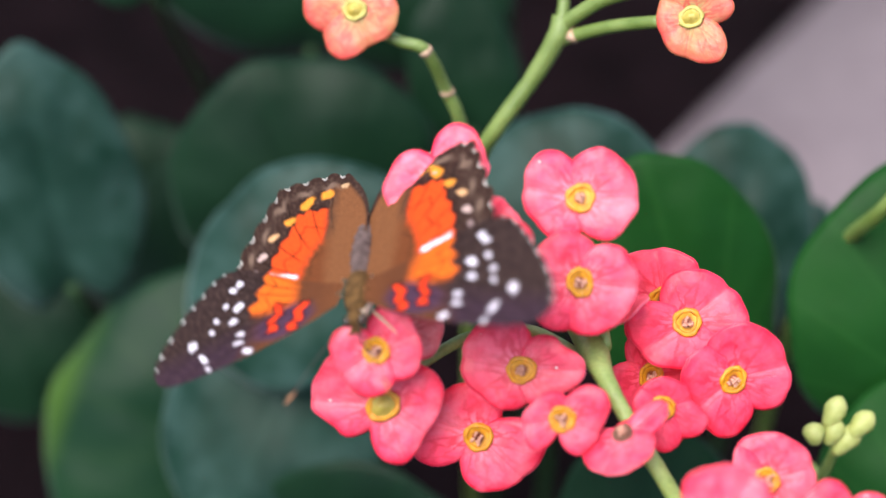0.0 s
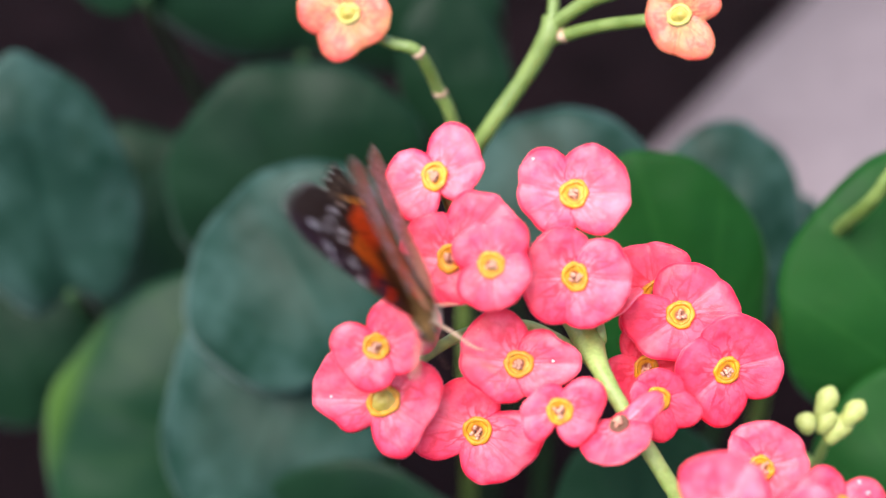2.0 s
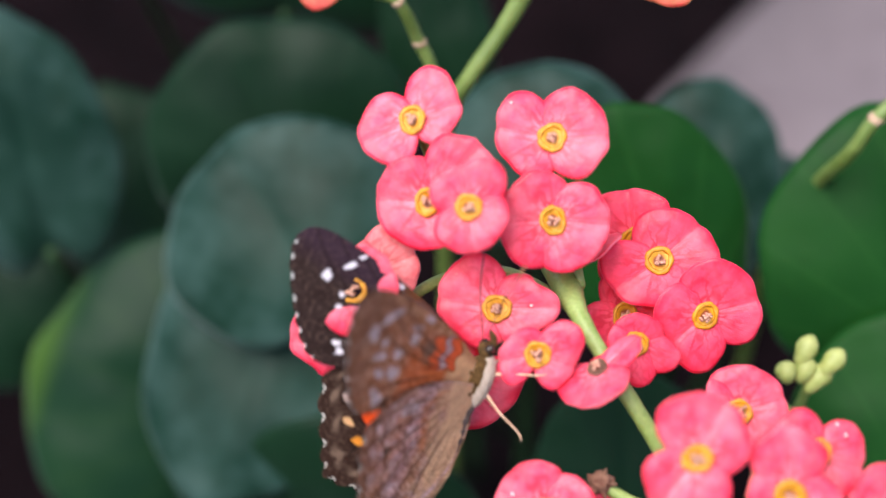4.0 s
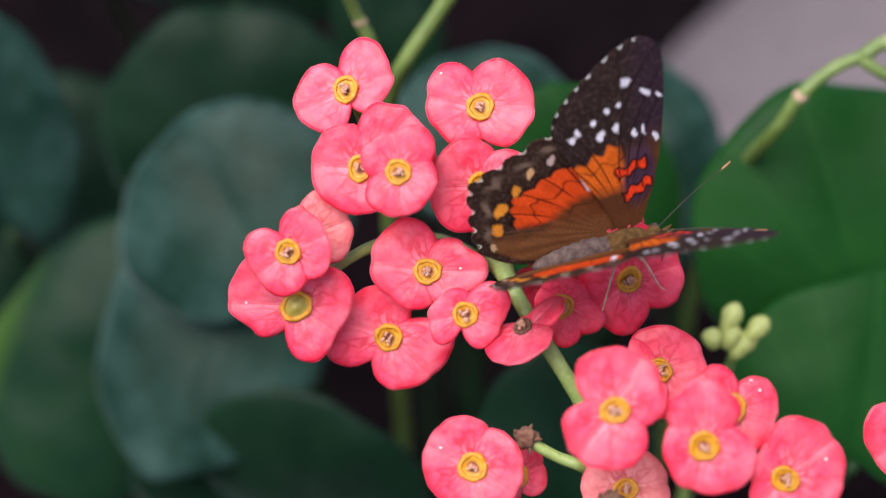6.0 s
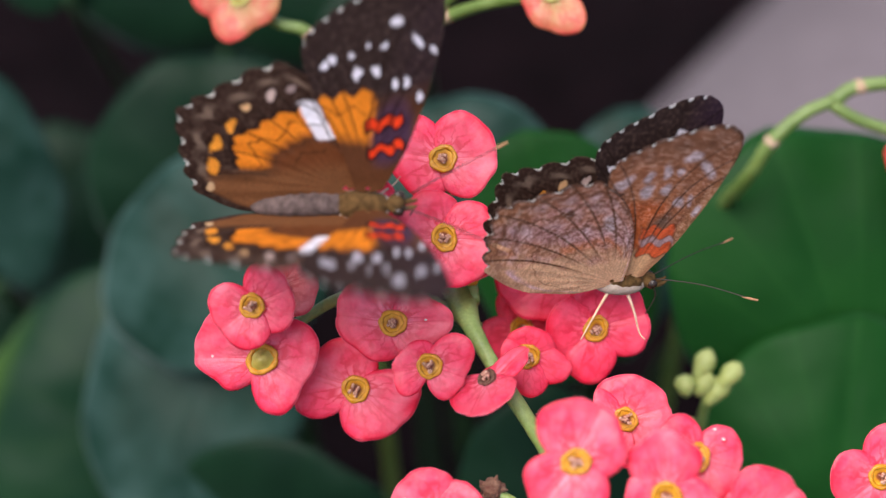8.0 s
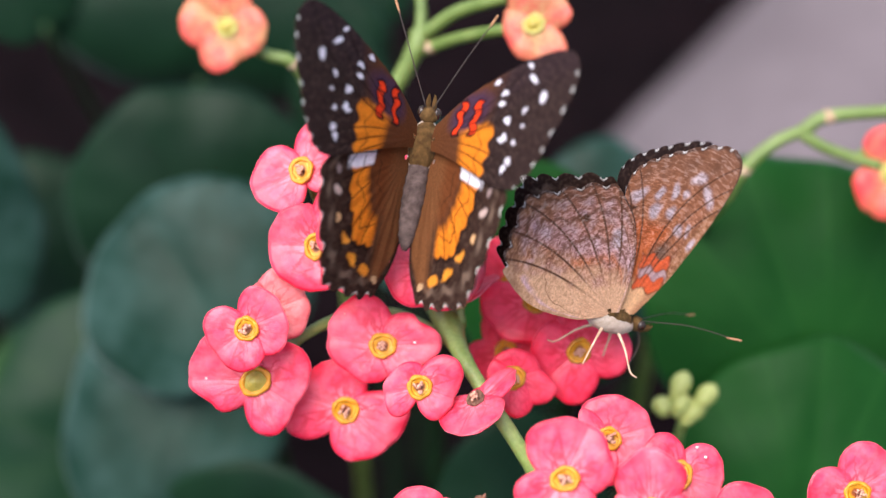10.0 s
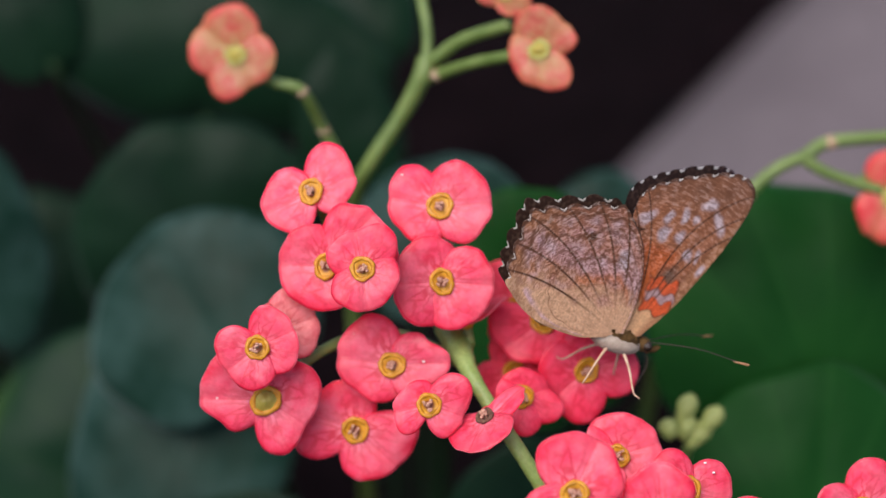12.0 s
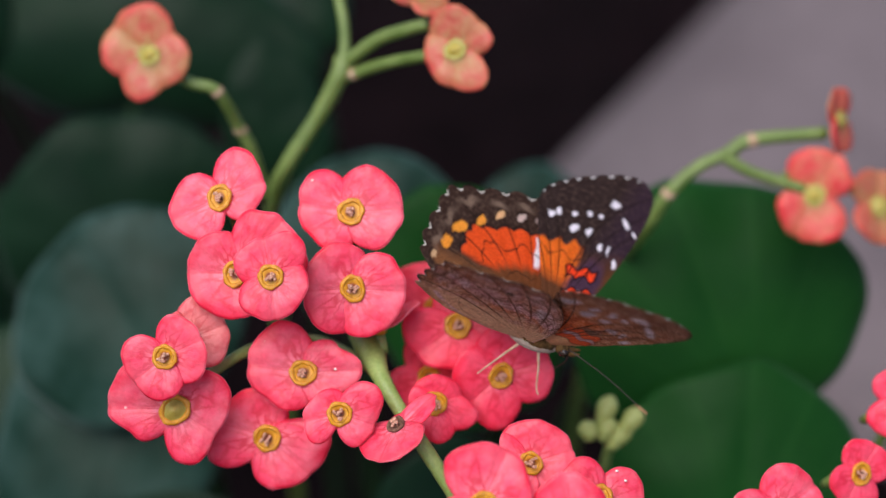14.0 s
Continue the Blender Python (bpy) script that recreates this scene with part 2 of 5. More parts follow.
def wing_material(name):
    m, nt, p = material(name, 0.65, 0.08)
    col = nt.nodes.new("ShaderNodeVertexColor")
    col.layer_name = "scales"
    co = obj_coord(nt)
    fine = noise_tex(nt, 3800.0, 3.0, 0.7, co)
    grain = ramp(nt, fine, [(0.25, (0.68, 0.68, 0.68)), (0.75, (1.15, 1.15, 1.15))])
    c = blend(nt, 1.0, col.outputs[0], grain, "MULTIPLY")
    # fine broken ripples across the veins; the alpha of the scales says how strong they are
    sep = nt.nodes.new("ShaderNodeSeparateXYZ")
    nt.links.new(co, sep.inputs[0])
    away = nt.nodes.new("ShaderNodeVectorMath")
    away.operation = "LENGTH"
    nt.links.new(co, away.inputs[0])
    round_ = nt.nodes.new("ShaderNodeMath")
    round_.operation = "ARCTAN2"
    side = nt.nodes.new("ShaderNodeMath")
    side.operation = "ABSOLUTE"
    nt.links.new(sep.outputs[0], side.inputs[0])
    nt.links.new(sep.outputs[1], round_.inputs[0])
    nt.links.new(side.outputs[0], round_.inputs[1])
    polar = nt.nodes.new("ShaderNodeCombineXYZ")
    nt.links.new(away.outputs["Value"], polar.inputs[0])
    nt.links.new(round_.outputs[0], polar.inputs[1])
    flat = nt.nodes.new("ShaderNodeMapping")
    flat.inputs["Scale"].default_value = (2600.0, 16.0, 1.0)
    nt.links.new(polar.outputs[0], flat.inputs[0])
    rip = node(nt, "ShaderNodeTexNoise", Scale=1.0, Detail=2.5, Roughness=0.6, Distortion=0.9)
    nt.links.new(flat.outputs[0], rip.inputs["Vector"])
    lines = ramp(nt, rip.outputs["Fac"], [(0.41, (1, 1, 1)), (0.52, (0.35, 0.35, 0.35)), (0.60, (0, 0, 0))])
    amount = nt.nodes.new("ShaderNodeMath")
    amount.operation = "MULTIPLY"
    nt.links.new(lines, amount.inputs[0])
    nt.links.new(col.outputs["Alpha"], amount.inputs[1])
    c = blend(nt, amount.outputs[0], c, (0.13, 0.050, 0.026))
    ridge = ramp(nt, rip.outputs["Fac"], [(0.52, (0, 0, 0)), (0.66, (0.5, 0.5, 0.5))])
    crest = nt.nodes.new("ShaderNodeMath")
    crest.operation = "MULTIPLY"
    nt.links.new(ridge, crest.inputs[0])
    nt.links.new(col.outputs["Alpha"], crest.inputs[1])
    c = blend(nt, crest.outputs[0], c, (0.62, 0.43, 0.37))
    nt.links.new(c, p.inputs["Base Color"])
    bump(nt, p, fine, 0.3, 0.00012)
    thin(m, nt, p, c, 0.28)
    return m


WING = wing_material("wing scales")
FUR = plain_material("brown fur", (0.080, 0.040, 0.014), (0.24, 0.125, 0.042), 1400, 0.9, 1.0, 0.0004, 0.15)
ABDOMEN = plain_material("grey brown abdomen", (0.075, 0.048, 0.044), (0.20, 0.135, 0.120), 1300, 0.85, 0.9, 0.0003, 0.2)
BELLY = plain_material("pale belly fur", (0.56, 0.41, 0.31), (0.74, 0.59, 0.48), 1300, 0.9, 0.9, 0.0003, 0.2)
LEG = plain_material("pale leg", (0.58, 0.32, 0.20), (0.74, 0.50, 0.36), 900, 0.6)
EYE = plain_material("dark eye", (0.012, 0.007, 0.005), (0.05, 0.025, 0.015), 900, 0.2)
FEELER = plain_material("dark antenna", (0.02, 0.010, 0.008), (0.05, 0.026, 0.018), 2000, 0.6)
CLUB = plain_material("antenna tip", (0.30, 0.12, 0.05), (0.50, 0.25, 0.12), 2000, 0.6)


# ---------------------------------------------------------------- mesh helpers
def mesh_of(name, bm, *mats):
    bmesh.ops.recalc_face_normals(bm, faces=bm.faces)
    me = bpy.data.meshes.new(name)
    bm.to_mesh(me)
    bm.free()
    for f in me.polygons:
        f.use_smooth = True
    for m in mats:
        me.materials.append(m)
    return me


def part(name, me, parent, label="", m=None):
    ob = new(name, me)
    ob.parent = parent
    if m is not None:
        ob.matrix_basis = m
    return tagged(ob, label)


def ellipsoid(bm, m, rx, ry, rz, seg=14, rings=9):
    return bmesh.ops.create_uvsphere(bm, u_segments=seg, v_segments=rings, radius=1.0, matrix=m @ Matrix.Diagonal((rx, ry, rz, 1)))


def spline(points, n):
    """A smooth line through the points."""
    p = [Vector(q) for q in points]
    p = [p[0] * 2 - p[1], *p, p[-1] * 2 - p[-2]]
    out = []
    for i in range(1, len(p) - 2):
        for k in range(n):
            t = k / n
            a, b, c, d = p[i - 1], p[i], p[i + 1], p[i + 2]
            out.append(0.5 * (2 * b + (c - a) * t + (2 * a - 5 * b + 4 * c - d) * t * t + (3 * b - a - 3 * c + d) * t * t * t))
    out.append(p[-2].copy())
    return out


def tube(bm, points, radii, seg=10, n=6):
    """A round rod along the points; radii at the points."""
    line = spline(points, n)
    rad = np.interp(np.linspace(0, len(radii) - 1, len(line)), range(len(radii)), radii)
    rings, side = [], Vector((0.31, 0.17, 0.94))
    for i, q in enumerate(line):
        t = (line[min(i + 1, len(line) - 1)] - line[max(i - 1, 0)]).normalized()
        side = (side - t * side.dot(t)).normalized()
        up = t.cross(side)
        rings.append([bm.verts.new(q + (side * math.cos(a) + up * math.sin(a)) * rad[i]) for a in [k * math.tau / seg for k in range(seg)]])
    for a, b in zip(rings, rings[1:]):
        for k in range(seg):
            bm.faces.new((a[k], a[(k + 1) % seg], b[(k + 1) % seg], b[k]))
    bm.faces.new(rings[0][::-1])
    bm.faces.new(rings[-1])


# ---------------------------------------------------------------- ground and path
def ground():
    bm = bmesh.new()
    n = 90
    rows = []
    for i in range(n + 1):
        row = []
        for j in range(n + 1):
            x, y = (math.copysign(abs(q) ** 3, q) * 60 + q * 0.8 for q in (i / n * 2 - 1, j / n * 2 - 1))
            z = 0.012 * noise.noise((x * 9, y * 9, 0)) + 0.006 * noise.noise((x * 40, y * 40, 3)) - 0.012
            row.append(bm.verts.new((x, y + 0.2, z)))
        rows.append(row)
    for a, b in zip(rows, rows[1:]):
        for k in range(n):
            bm.faces.new((a[k], b[k], b[k + 1], a[k + 1]))
    tagged(new("ground", mesh_of("ground", bm, SOIL)), "very dark bare soil under the plants", "soil", kind="structure")
    # the concrete path, its edge running away to the right
    along = Vector((0.075, 0.114, 0)).normalized()
    out = Vector((along.y, -along.x, 0))
    bm = bmesh.new()
    grid = {}
    for i in range(29, 61):
        for j in range(25):
            wob = 0.0025 * noise.noise((i * 0.7, 5, 1)) if j == 0 else 0
            q = Vector((0.055, 0.295, 0)) + along * (i - 30) * 0.06 + out * (j * 0.05 + wob)
            drop = 0.004 if j == 0 else 0
            grid[i, j] = bm.verts.new((q.x, q.y, 0.004 - drop + 0.0012 * noise.noise((q.x * 18, q.y * 18, 2))))
    for i in range(29, 60):
        for j in range(24):
            bm.faces.new((grid[i, j], grid[i + 1, j], grid[i + 1, j + 1], grid[i, j + 1]))
    edge = [e for e in bm.edges if e.is_boundary]
    low = bmesh.ops.extrude_edge_only(bm, edges=edge)["geom"]
    for q in low:
        if isinstance(q, bmesh.types.BMVert):
            q.co.z -= 0.05
    tagged(new("pavement", mesh_of("pavement", bm, CONCRETE)), "pale grey worn concrete garden path beside the bed", "path", kind="structure")


ground()


# ---------------------------------------------------------------- leaves
def leaf(u, v, d, width, height, turn, lean, side, mat, label, seed):
    """A broad rounded leaf: turn of its tip in the slope's plane from 'up', lean back, lean sideways, in degrees."""
    rnd = random.Random(seed)
    root = new("broad_leaf")
    r = Matrix.Rotation(radians(turn), 3, "Z") @ Matrix.Rotation(radians(lean), 3, "X") @ Matrix.Rotation(radians(side), 3, "Y")
    root.matrix_world = stand(u, v, d, r)
    bm = bmesh.new()
    uvl = bm.loops.layers.uv.new("UVMap")
    nr, na = 16, 56
    w, h = width * 0.0005, height * 0.0005
    rings, info = [], {}
    ph = rnd.random() * 9
    for i in range(nr + 1):
        s = i / nr
        ring = []
        for k in range(na):
            a = k * math.tau / na
            c, q = math.sin(a), math.cos(a)
            rad = 1 + 0.03 * math.sin(3 * a + ph) + 0.015 * math.sin(7 * a + ph)
            rad *= 1 - 0.24 * math.exp(-((abs(a - math.pi)) / 0.3) ** 2) + 0.05 * math.exp(-(min(a, math.tau - a) / 0.2) ** 2)
            x, y = c * w * rad * s, q * h * rad * s
            z = 0.10 * w * (s ** 2) * (0.6 * math.cos(2 * a + ph) - 1.0) - 0.06 * w * s ** 5 - 0.022 * w * math.exp(-(x / (0.09 * w)) ** 2) * (1 - s * 0.7)
            z += 0.05 * w * noise.noise((x / w * 1.6, y / w * 1.6, ph)) + 0.018 * w * noise.noise((x / w * 4.5, y / w * 4.5, ph + 3)) * s
            vert = bm.verts.new((x, y, z))
            # veins fan out from the stalk end
            va = math.atan2(abs(x), y + h * 0.86) / 0.34
            info[vert] = (s, va)
            ring.append(vert)
            if i == 0:
                break
        rings.append(ring)
    for i in range(nr):
        for k in range(na):
            k2 = (k + 1) % na
            a, b = rings[i], rings[i + 1]
            vs = (a[0], b[k], b[k2]) if i == 0 else (a[k], b[k], b[k2], a[k2])
            f = bm.faces.new(vs)
            for lp in f.loops:
                lp[uvl].uv = info[lp.vert]
    me = mesh_of("blade", bm, mat)
    blade = part("blade", me, root)
    thick = blade.modifiers.new("thickness", "SOLIDIFY")
    thick.thickness = 0.0005
    # the stalk bends down to the soil
    inv = root.matrix_world.inverted()
    base = root.matrix_world @ Vector((0, -h * 0.75, -0.0012))
    foot = Vector((base.x * 0.9 + rnd.uniform(-0.01, 0.01), base.y + 0.03 + rnd.uniform(-0.01, 0.02), -0.01))
    mid = base.lerp(foot, 0.4) + Vector((0, 0.012, 0.004))
    bm = bmesh.new()
    tube(bm, [inv @ base, inv @ mid, inv @ foot], [0.0009, 0.0013, 0.0018], 8, 8)
    part("stalk", mesh_of("stalk", bm, STALK), root)
    return tagged(root, label, "leaf", "broad leaves behind the flowers")


DARK, BLUE, FRESH = "broad rounded dark green leaf behind the flowers, shade in its colour", "broad blue-green glossy leaf with pale sheen painted in", "broad fresh green leaf beside the flowers"
leaf(-88.0, -1.1, 85, 30, 47, 10, 12, 10, LEAF_BLUE, BLUE, seed=3)
leaf(-46.0, 3.6, 82, 46, 36, 25, 14, -4, LEAF_SHADED, DARK, seed=4)
leaf(-42.0, -12.0, 62, 41, 36, 30, -9, -4, LEAF_BLUE, BLUE, seed=5)
leaf(-46.8, -33.4, 68, 38, 46, 160, 8, 6, LEAF_BLUE, BLUE, seed=6)
leaf(-68.5, -41.0, 90, 55, 40, 72, 6, 4, LEAF_TIP, "broad green leaf with a yellowing tip", seed=7)
leaf(-44.3, -56.2, 78, 35, 30, 10, 18, 0, LEAF_SHADED, DARK, seed=8)
leaf(-29.2, -56.6, 66, 40, 32, -15, 36, 0, LEAF_SHADED, DARK, seed=9)
leaf(-0.9, 1.0, 62, 32, 31, 0, -10, 0, LEAF_BLUE, BLUE, seed=10)
leaf(26.3, -6.3, 82, 28, 42, -12, -6, 6, LEAF_BLUE, BLUE, seed=11)
leaf(15.2, -11.0, 45, 29, 43, 18, 14, 0, LEAF_FRESH, FRESH, seed=12)
leaf(52.5, -11.0, 40, 47, 41, 20, 6, 0, LEAF_FRESH, FRESH, seed=13)
leaf(55.9, -34.2, 36, 40, 32, -8, -4, 0, LEAF_FRESH, FRESH, seed=14)
leaf(43.3, -11.6, 97, 14, 24, 0, 0, 0, LEAF_BLUE, BLUE, seed=15)
leaf(-45.0, 37.5, 102, 66, 35, -8, 4, 0, LEAF_SHADED, DARK, seed=16)
leaf(-79.8, 42.4, 100, 22, 24, 30, 8, 0, LEAF_SHADED, DARK, seed=17)
leaf(12.6, -46.8, 52, 29, 31, 0, 8, 0, LEAF_SHADED, DARK, seed=18)
leaf(-19.2, 39.3, 112, 34, 22, 60, 0, 0, LEAF_SHADED, DARK, seed=19)
leaf(-19.5, 22.0, 100, 20, 30, 10, 8, 0, LEAF_SHADED, DARK, seed=20)
leaf(-75.1, -10.6, 118, 34.7, 44.1, 20, 4, 0, LEAF_SHADED, DARK, seed=22)
leaf(-104.3, -31.2, 120, 31.7, 34.9, 40, 4, 0, LEAF_SHADED, DARK, seed=23)
leaf(-68.4, -13.4, 112, 31.8, 38.2, -15, 4, 0, LEAF_SHADED, DARK, seed=24)


# ---------------------------------------------------------------- plants
def plant(label, branches, mat=STEM_OLD):
    """A plant with fleshy stems. Each branch: (u, v, d) points, radius in mm, whether it runs into the soil, points with a leaf scar."""
    root = new("flowering_plant")
    e = at(*branches[0][0][-1])
    root.matrix_world = Matrix.Translation((e.x * 0.9, e.y + 0.02, -0.012))
    for points, radius, foot, nodes, *more in branches:
        flare = more[0] if more else ()
        pts = [at(*q) for q in points]
        if foot:
            e = pts[-1]
            pts += [Vector((e.x * 0.95, e.y + 0.012, e.z * 0.5)), Vector((e.x * 0.9, e.y + 0.02, -0.012))]
        pts = [p - root.matrix_world.translation for p in pts]
        bm = bmesh.new()
        tube(bm, pts, [radius * 0.001 * (0.9 + 0.05 * i + (flare[i] if i < len(flare) else 0)) for i in range(len(pts))], 14, 8)
        for q in bm.verts:
            q.co += Vector((noise.noise(q.co * 500), noise.noise(q.co * 500 + Vector((7, 0, 0))), 0)) * 0.00008
        part("stem", mesh_of("stem", bm, mat), root, "smooth fleshy green stem")
        for i in nodes:
            bm = bmesh.new()
            ellipsoid(bm, Matrix.Translation(pts[i]), *(radius * 0.001 * k for k in (1.22, 1.22, 1.0)), 12, 8)
            for q in bm.verts:
                q.co += Vector((noise.noise(q.co * 1500), 0, noise.noise(q.co * 1500 + Vector((7, 0, 0))))) * 0.00025
            part("node", mesh_of("node", bm, NODE), root, "pinkish brown leaf scar")
    return tagged(root, label, "plant", "flowering plants")


plant("succulent green plant stem carrying a coral flower head", [
    ([(-0.3, -10.4, 0.0), (0.7, -13.1, -4.5), (2.0, -15.8, -8.5), (4.3, -19.6, -10.5), (10.3, -28.8, -11.5), (14.4, -36.2, -7.0), (19, -47, 8)], 0.9, True, (), (1.7, 1.0, 0.25)),
    ([(-22.4, -17.8, -9.0), (-18.3, -14.3, -6.0), (-13.4, -12.0, -3.0), (-6.3, -11.9, 2.0), (2.5, -15.8, -5)], 0.75, False, ()),
    ([(4.9, -34.7, -14.0), (8.4, -36.5, -14.0), (12.1, -38.1, -13.0), (17.5, -44.2, 4.0)], 0.75, False, ()),
], STEM)
plant("forked green plant stem with fading peach flowers", [
    ([(-3.9, 27.4, 24.0), (-4.6, 24.6, 24.2), (-7.7, 19.0, 26.0), (-12.1, 12.5, 28.0), (-14.6, 7.5, 34.0), (-16, -4, 52)], 1.08, True, (), (0.35, 0.35, 0.1)),
    ([(-5.1, 38.3, 26.0), (-3.8, 31.2, 25.0), (-4.1, 25.8, 24.2)], 0.82, False, ()),
    ([(8.0, 31.2, 15.0), (1.3, 29.6, 20.0), (-3.9, 26.4, 24.0)], 1.0, False, ()),
    ([(8.3, 26.6, 12.5), (2.5, 26.1, 19.0), (-2.3, 25.0, 23.6), (-4.2, 24.4, 24.5)], 0.9, False, (2,)),
    ([(-29.0, 25.2, 20.5), (-25.3, 23.5, 21.0), (-21.7, 22.3, 21.5), (-19.0, 17.2, 26.7), (-17.4, 13.8, 29.0), (-16.0, 7.7, 34.0)], 0.85, False, (2, 3)),
])
plant("thin green plant stem bending to the light", [
    ([(51.9, 13.7, 27.0), (47.4, 11.7, 27.0), (43.2, 7.9, 27.7), (40.6, 3.2, 31.0), (38.3, -1.0, 40.0), (36, -9, 62)], 1.0, True, (2,)),
    ([(66.1, 16.6, 27.0), (55.2, 15.6, 27.0), (51.5, 13.5, 27.0)], 1.05, False, (1,)),
    ([(62.8, 8.5, 27.0), (55.2, 10.9, 27.0), (51.5, 13.0, 27.0)], 0.9, False, ()),
    ([(74.0, 5.8, 31.0), (70.2, 8.5, 31.0), (64.9, 8.9, 30.0), (60, 10.5, 28.4)], 0.6, False, ()),
])
plant("short green plant stem among the leaves", [
    ([(76.5, -12.6, 14.0), (75.2, -16.0, 18.0), (75.0, -20.1, 20.0)], 0.75, True, (1,)),
])


# ---------------------------------------------------------------- flowers
def bract_mesh(notches, crease, lobe_a, reach, lobe_b, seed, mat):
    """One of the two broad kidney-shaped bracts of a flower, two round lobes either side of a crease. notches: the angle and reach, in degrees and mm,
    of the clefts where it meets its neighbour, before and after it; crease: the way of its fold; lobe_a, reach, lobe_b: how far out its lobes and the fold go."""
    rnd = random.Random(seed)
    bm = bmesh.new()
    uvl = bm.loops.layers.uv.new("UVMap")
    nr, na = 12, 48
    (first, near), (last, far) = notches
    under = 20
    ph, cup = rnd.random() * 6, rnd.uniform(0.02, 0.07)
    length = max(lobe_a, lobe_b)

    def rim(g):
        if g < first:
            return near * (1 - 0.5 * (first - g) / under)
        if g > last:
            return far * (1 - 0.5 * (g - last) / under)
        cleft, q, lobe = (first, near, lobe_a) if g < crease else (last, far, lobe_b)
        t = (g - cleft) / (crease - cleft)
        if t < 0.5:
            return q + (lobe - q) * math.sin(math.pi * t) ** 1.1
        return reach + (lobe - reach) * (0.5 + 0.5 * math.cos(math.tau * (t - 0.5))) - 0.035 * reach * math.exp(-((1 - t) / 0.09) ** 2)

    info, grid = {}, []
    for i in range(nr + 1):
        p = 0.17 + 0.83 * (i / nr)
        row = []
        for k in range(na + 1):
            g = first - under + (last - first + 2 * under) * k / na
            a = radians(g)
            r = rim(g) * (1 + 0.008 * math.sin(9 * a + ph) + 0.005 * math.sin(17 * a + ph * 2)) * p
            x, y = r * math.cos(a), r * math.sin(a)
            s = r / length
            fold = (g - crease) / ((last if g > crease else first) - crease)
            z = length * (cup * s * s - 0.028 * s * math.exp(-(fold / 0.05) ** 2) + 0.075 * s * math.sin(math.pi * min(abs(fold), 1)) - 0.40 * max(0, p - 0.72) ** 1.5)
            z += length * 0.03 * s * s * math.sin(4 * a + ph) + 0.18 * noise.noise((x * 0.45, y * 0.45, ph)) * s + 0.09 * noise.noise((x * 1.5, y * 1.5, ph)) * s
            vert = bm.verts.new((x * 0.001, y * 0.001, z * 0.001))
            info[vert] = (p, 0.5 + (0.5 * fold if g > crease else -0.5 * fold))
            row.append(vert)
        grid.append(row)
    for i in range(nr):
        for k in range(na):
            f = bm.faces.new((grid[i][k], grid[i + 1][k], grid[i + 1][k + 1], grid[i][k + 1]))
            for lp in f.loops:
                lp[uvl].uv = info[lp.vert]
    return mesh_of("bract", bm, mat)


def ring_mesh(mat):
    """The yellow nectar glands: five thick lips round the cup."""
    bm = bmesh.new()
    seg, tub = 60, 10
    rings = []
    for k in range(seg):
        a = k * math.tau / seg
        lobe = 0.5 + 0.5 * abs(math.sin(2.5 * a)) ** 0.5
        big, small = 1.40 + 0.07 * lobe + 0.05 * math.sin(3 * a + 1), 0.17 + 0.17 * lobe + 0.04 * math.sin(7 * a)
        rings.append([bm.verts.new(((big + small * math.cos(b)) * math.cos(a) * 0.001, (big + small * math.cos(b)) * math.sin(a) * 0.001,
                                    (0.62 + (0.12 + 0.07 * lobe + 0.05 * math.sin(4 * a)) * math.sin(b)) * 0.001)) for b in [j * math.tau / tub for j in range(tub)]])
    for k in range(seg):
        a, b = rings[k], rings[(k + 1) % seg]
        for j in range(tub):
            bm.faces.new((a[j], b[j], b[(j + 1) % tub], a[(j + 1) % tub]))
    return mesh_of("nectary_ring", bm, mat)


def cup_mesh(mat, bulge):
    bm = bmesh.new()
    seg = 28
    prof = [(0.02, 0.42 + bulge), (0.5, 0.40 + bulge * 0.85), (0.8, 0.44 + bulge * 0.5), (1.0, 0.52 + bulge * 0.2), (1.5, 0.62), (1.68, 0.2), (1.35, -0.7), (0.75, -1.6), (0.02, -1.9)]
    rings = [[bm.verts.new((r * math.cos(k * math.tau / seg) * 0.001, r * math.sin(k * math.tau / seg) * 0.001, z * 0.001)) for k in range(seg)] for r, z in prof]
    for a, b in zip(rings, rings[1:]):
        for k in range(seg):
            bm.faces.new((a[k], b[k], b[(k + 1) % seg], a[(k + 1) % seg]))
    return mesh_of("cup", bm, mat)


def stamen_mesh(seed):
    rnd = random.Random(seed)
    bm = bmesh.new()
    top = Vector((rnd.uniform(-0.25, 0.25), rnd.uniform(-0.25, 0.25), rnd.uniform(0.6, 0.95))) * 0.001
    tube(bm, [(0, 0, -0.0002), top * 0.5 + Vector((0.00008, 0, 0)), top], [0.00011, 0.0001, 0.00009], 7, 4)
    for f in bm.faces:
        f.material_index = 0
    n = len(bm.faces)
    for sx in (-1, 1):
        ellipsoid(bm, Matrix.Translation(top + Vector((sx * 0.00013, 0, 0.00008))), 0.00018, 0.00021, 0.00018, 8, 6)
    bm.faces.ensure_lookup_table()
    for f in bm.faces[n:]:
        f.material_index = 1
    return mesh_of("stamen", bm, STAMEN, ANTHER)


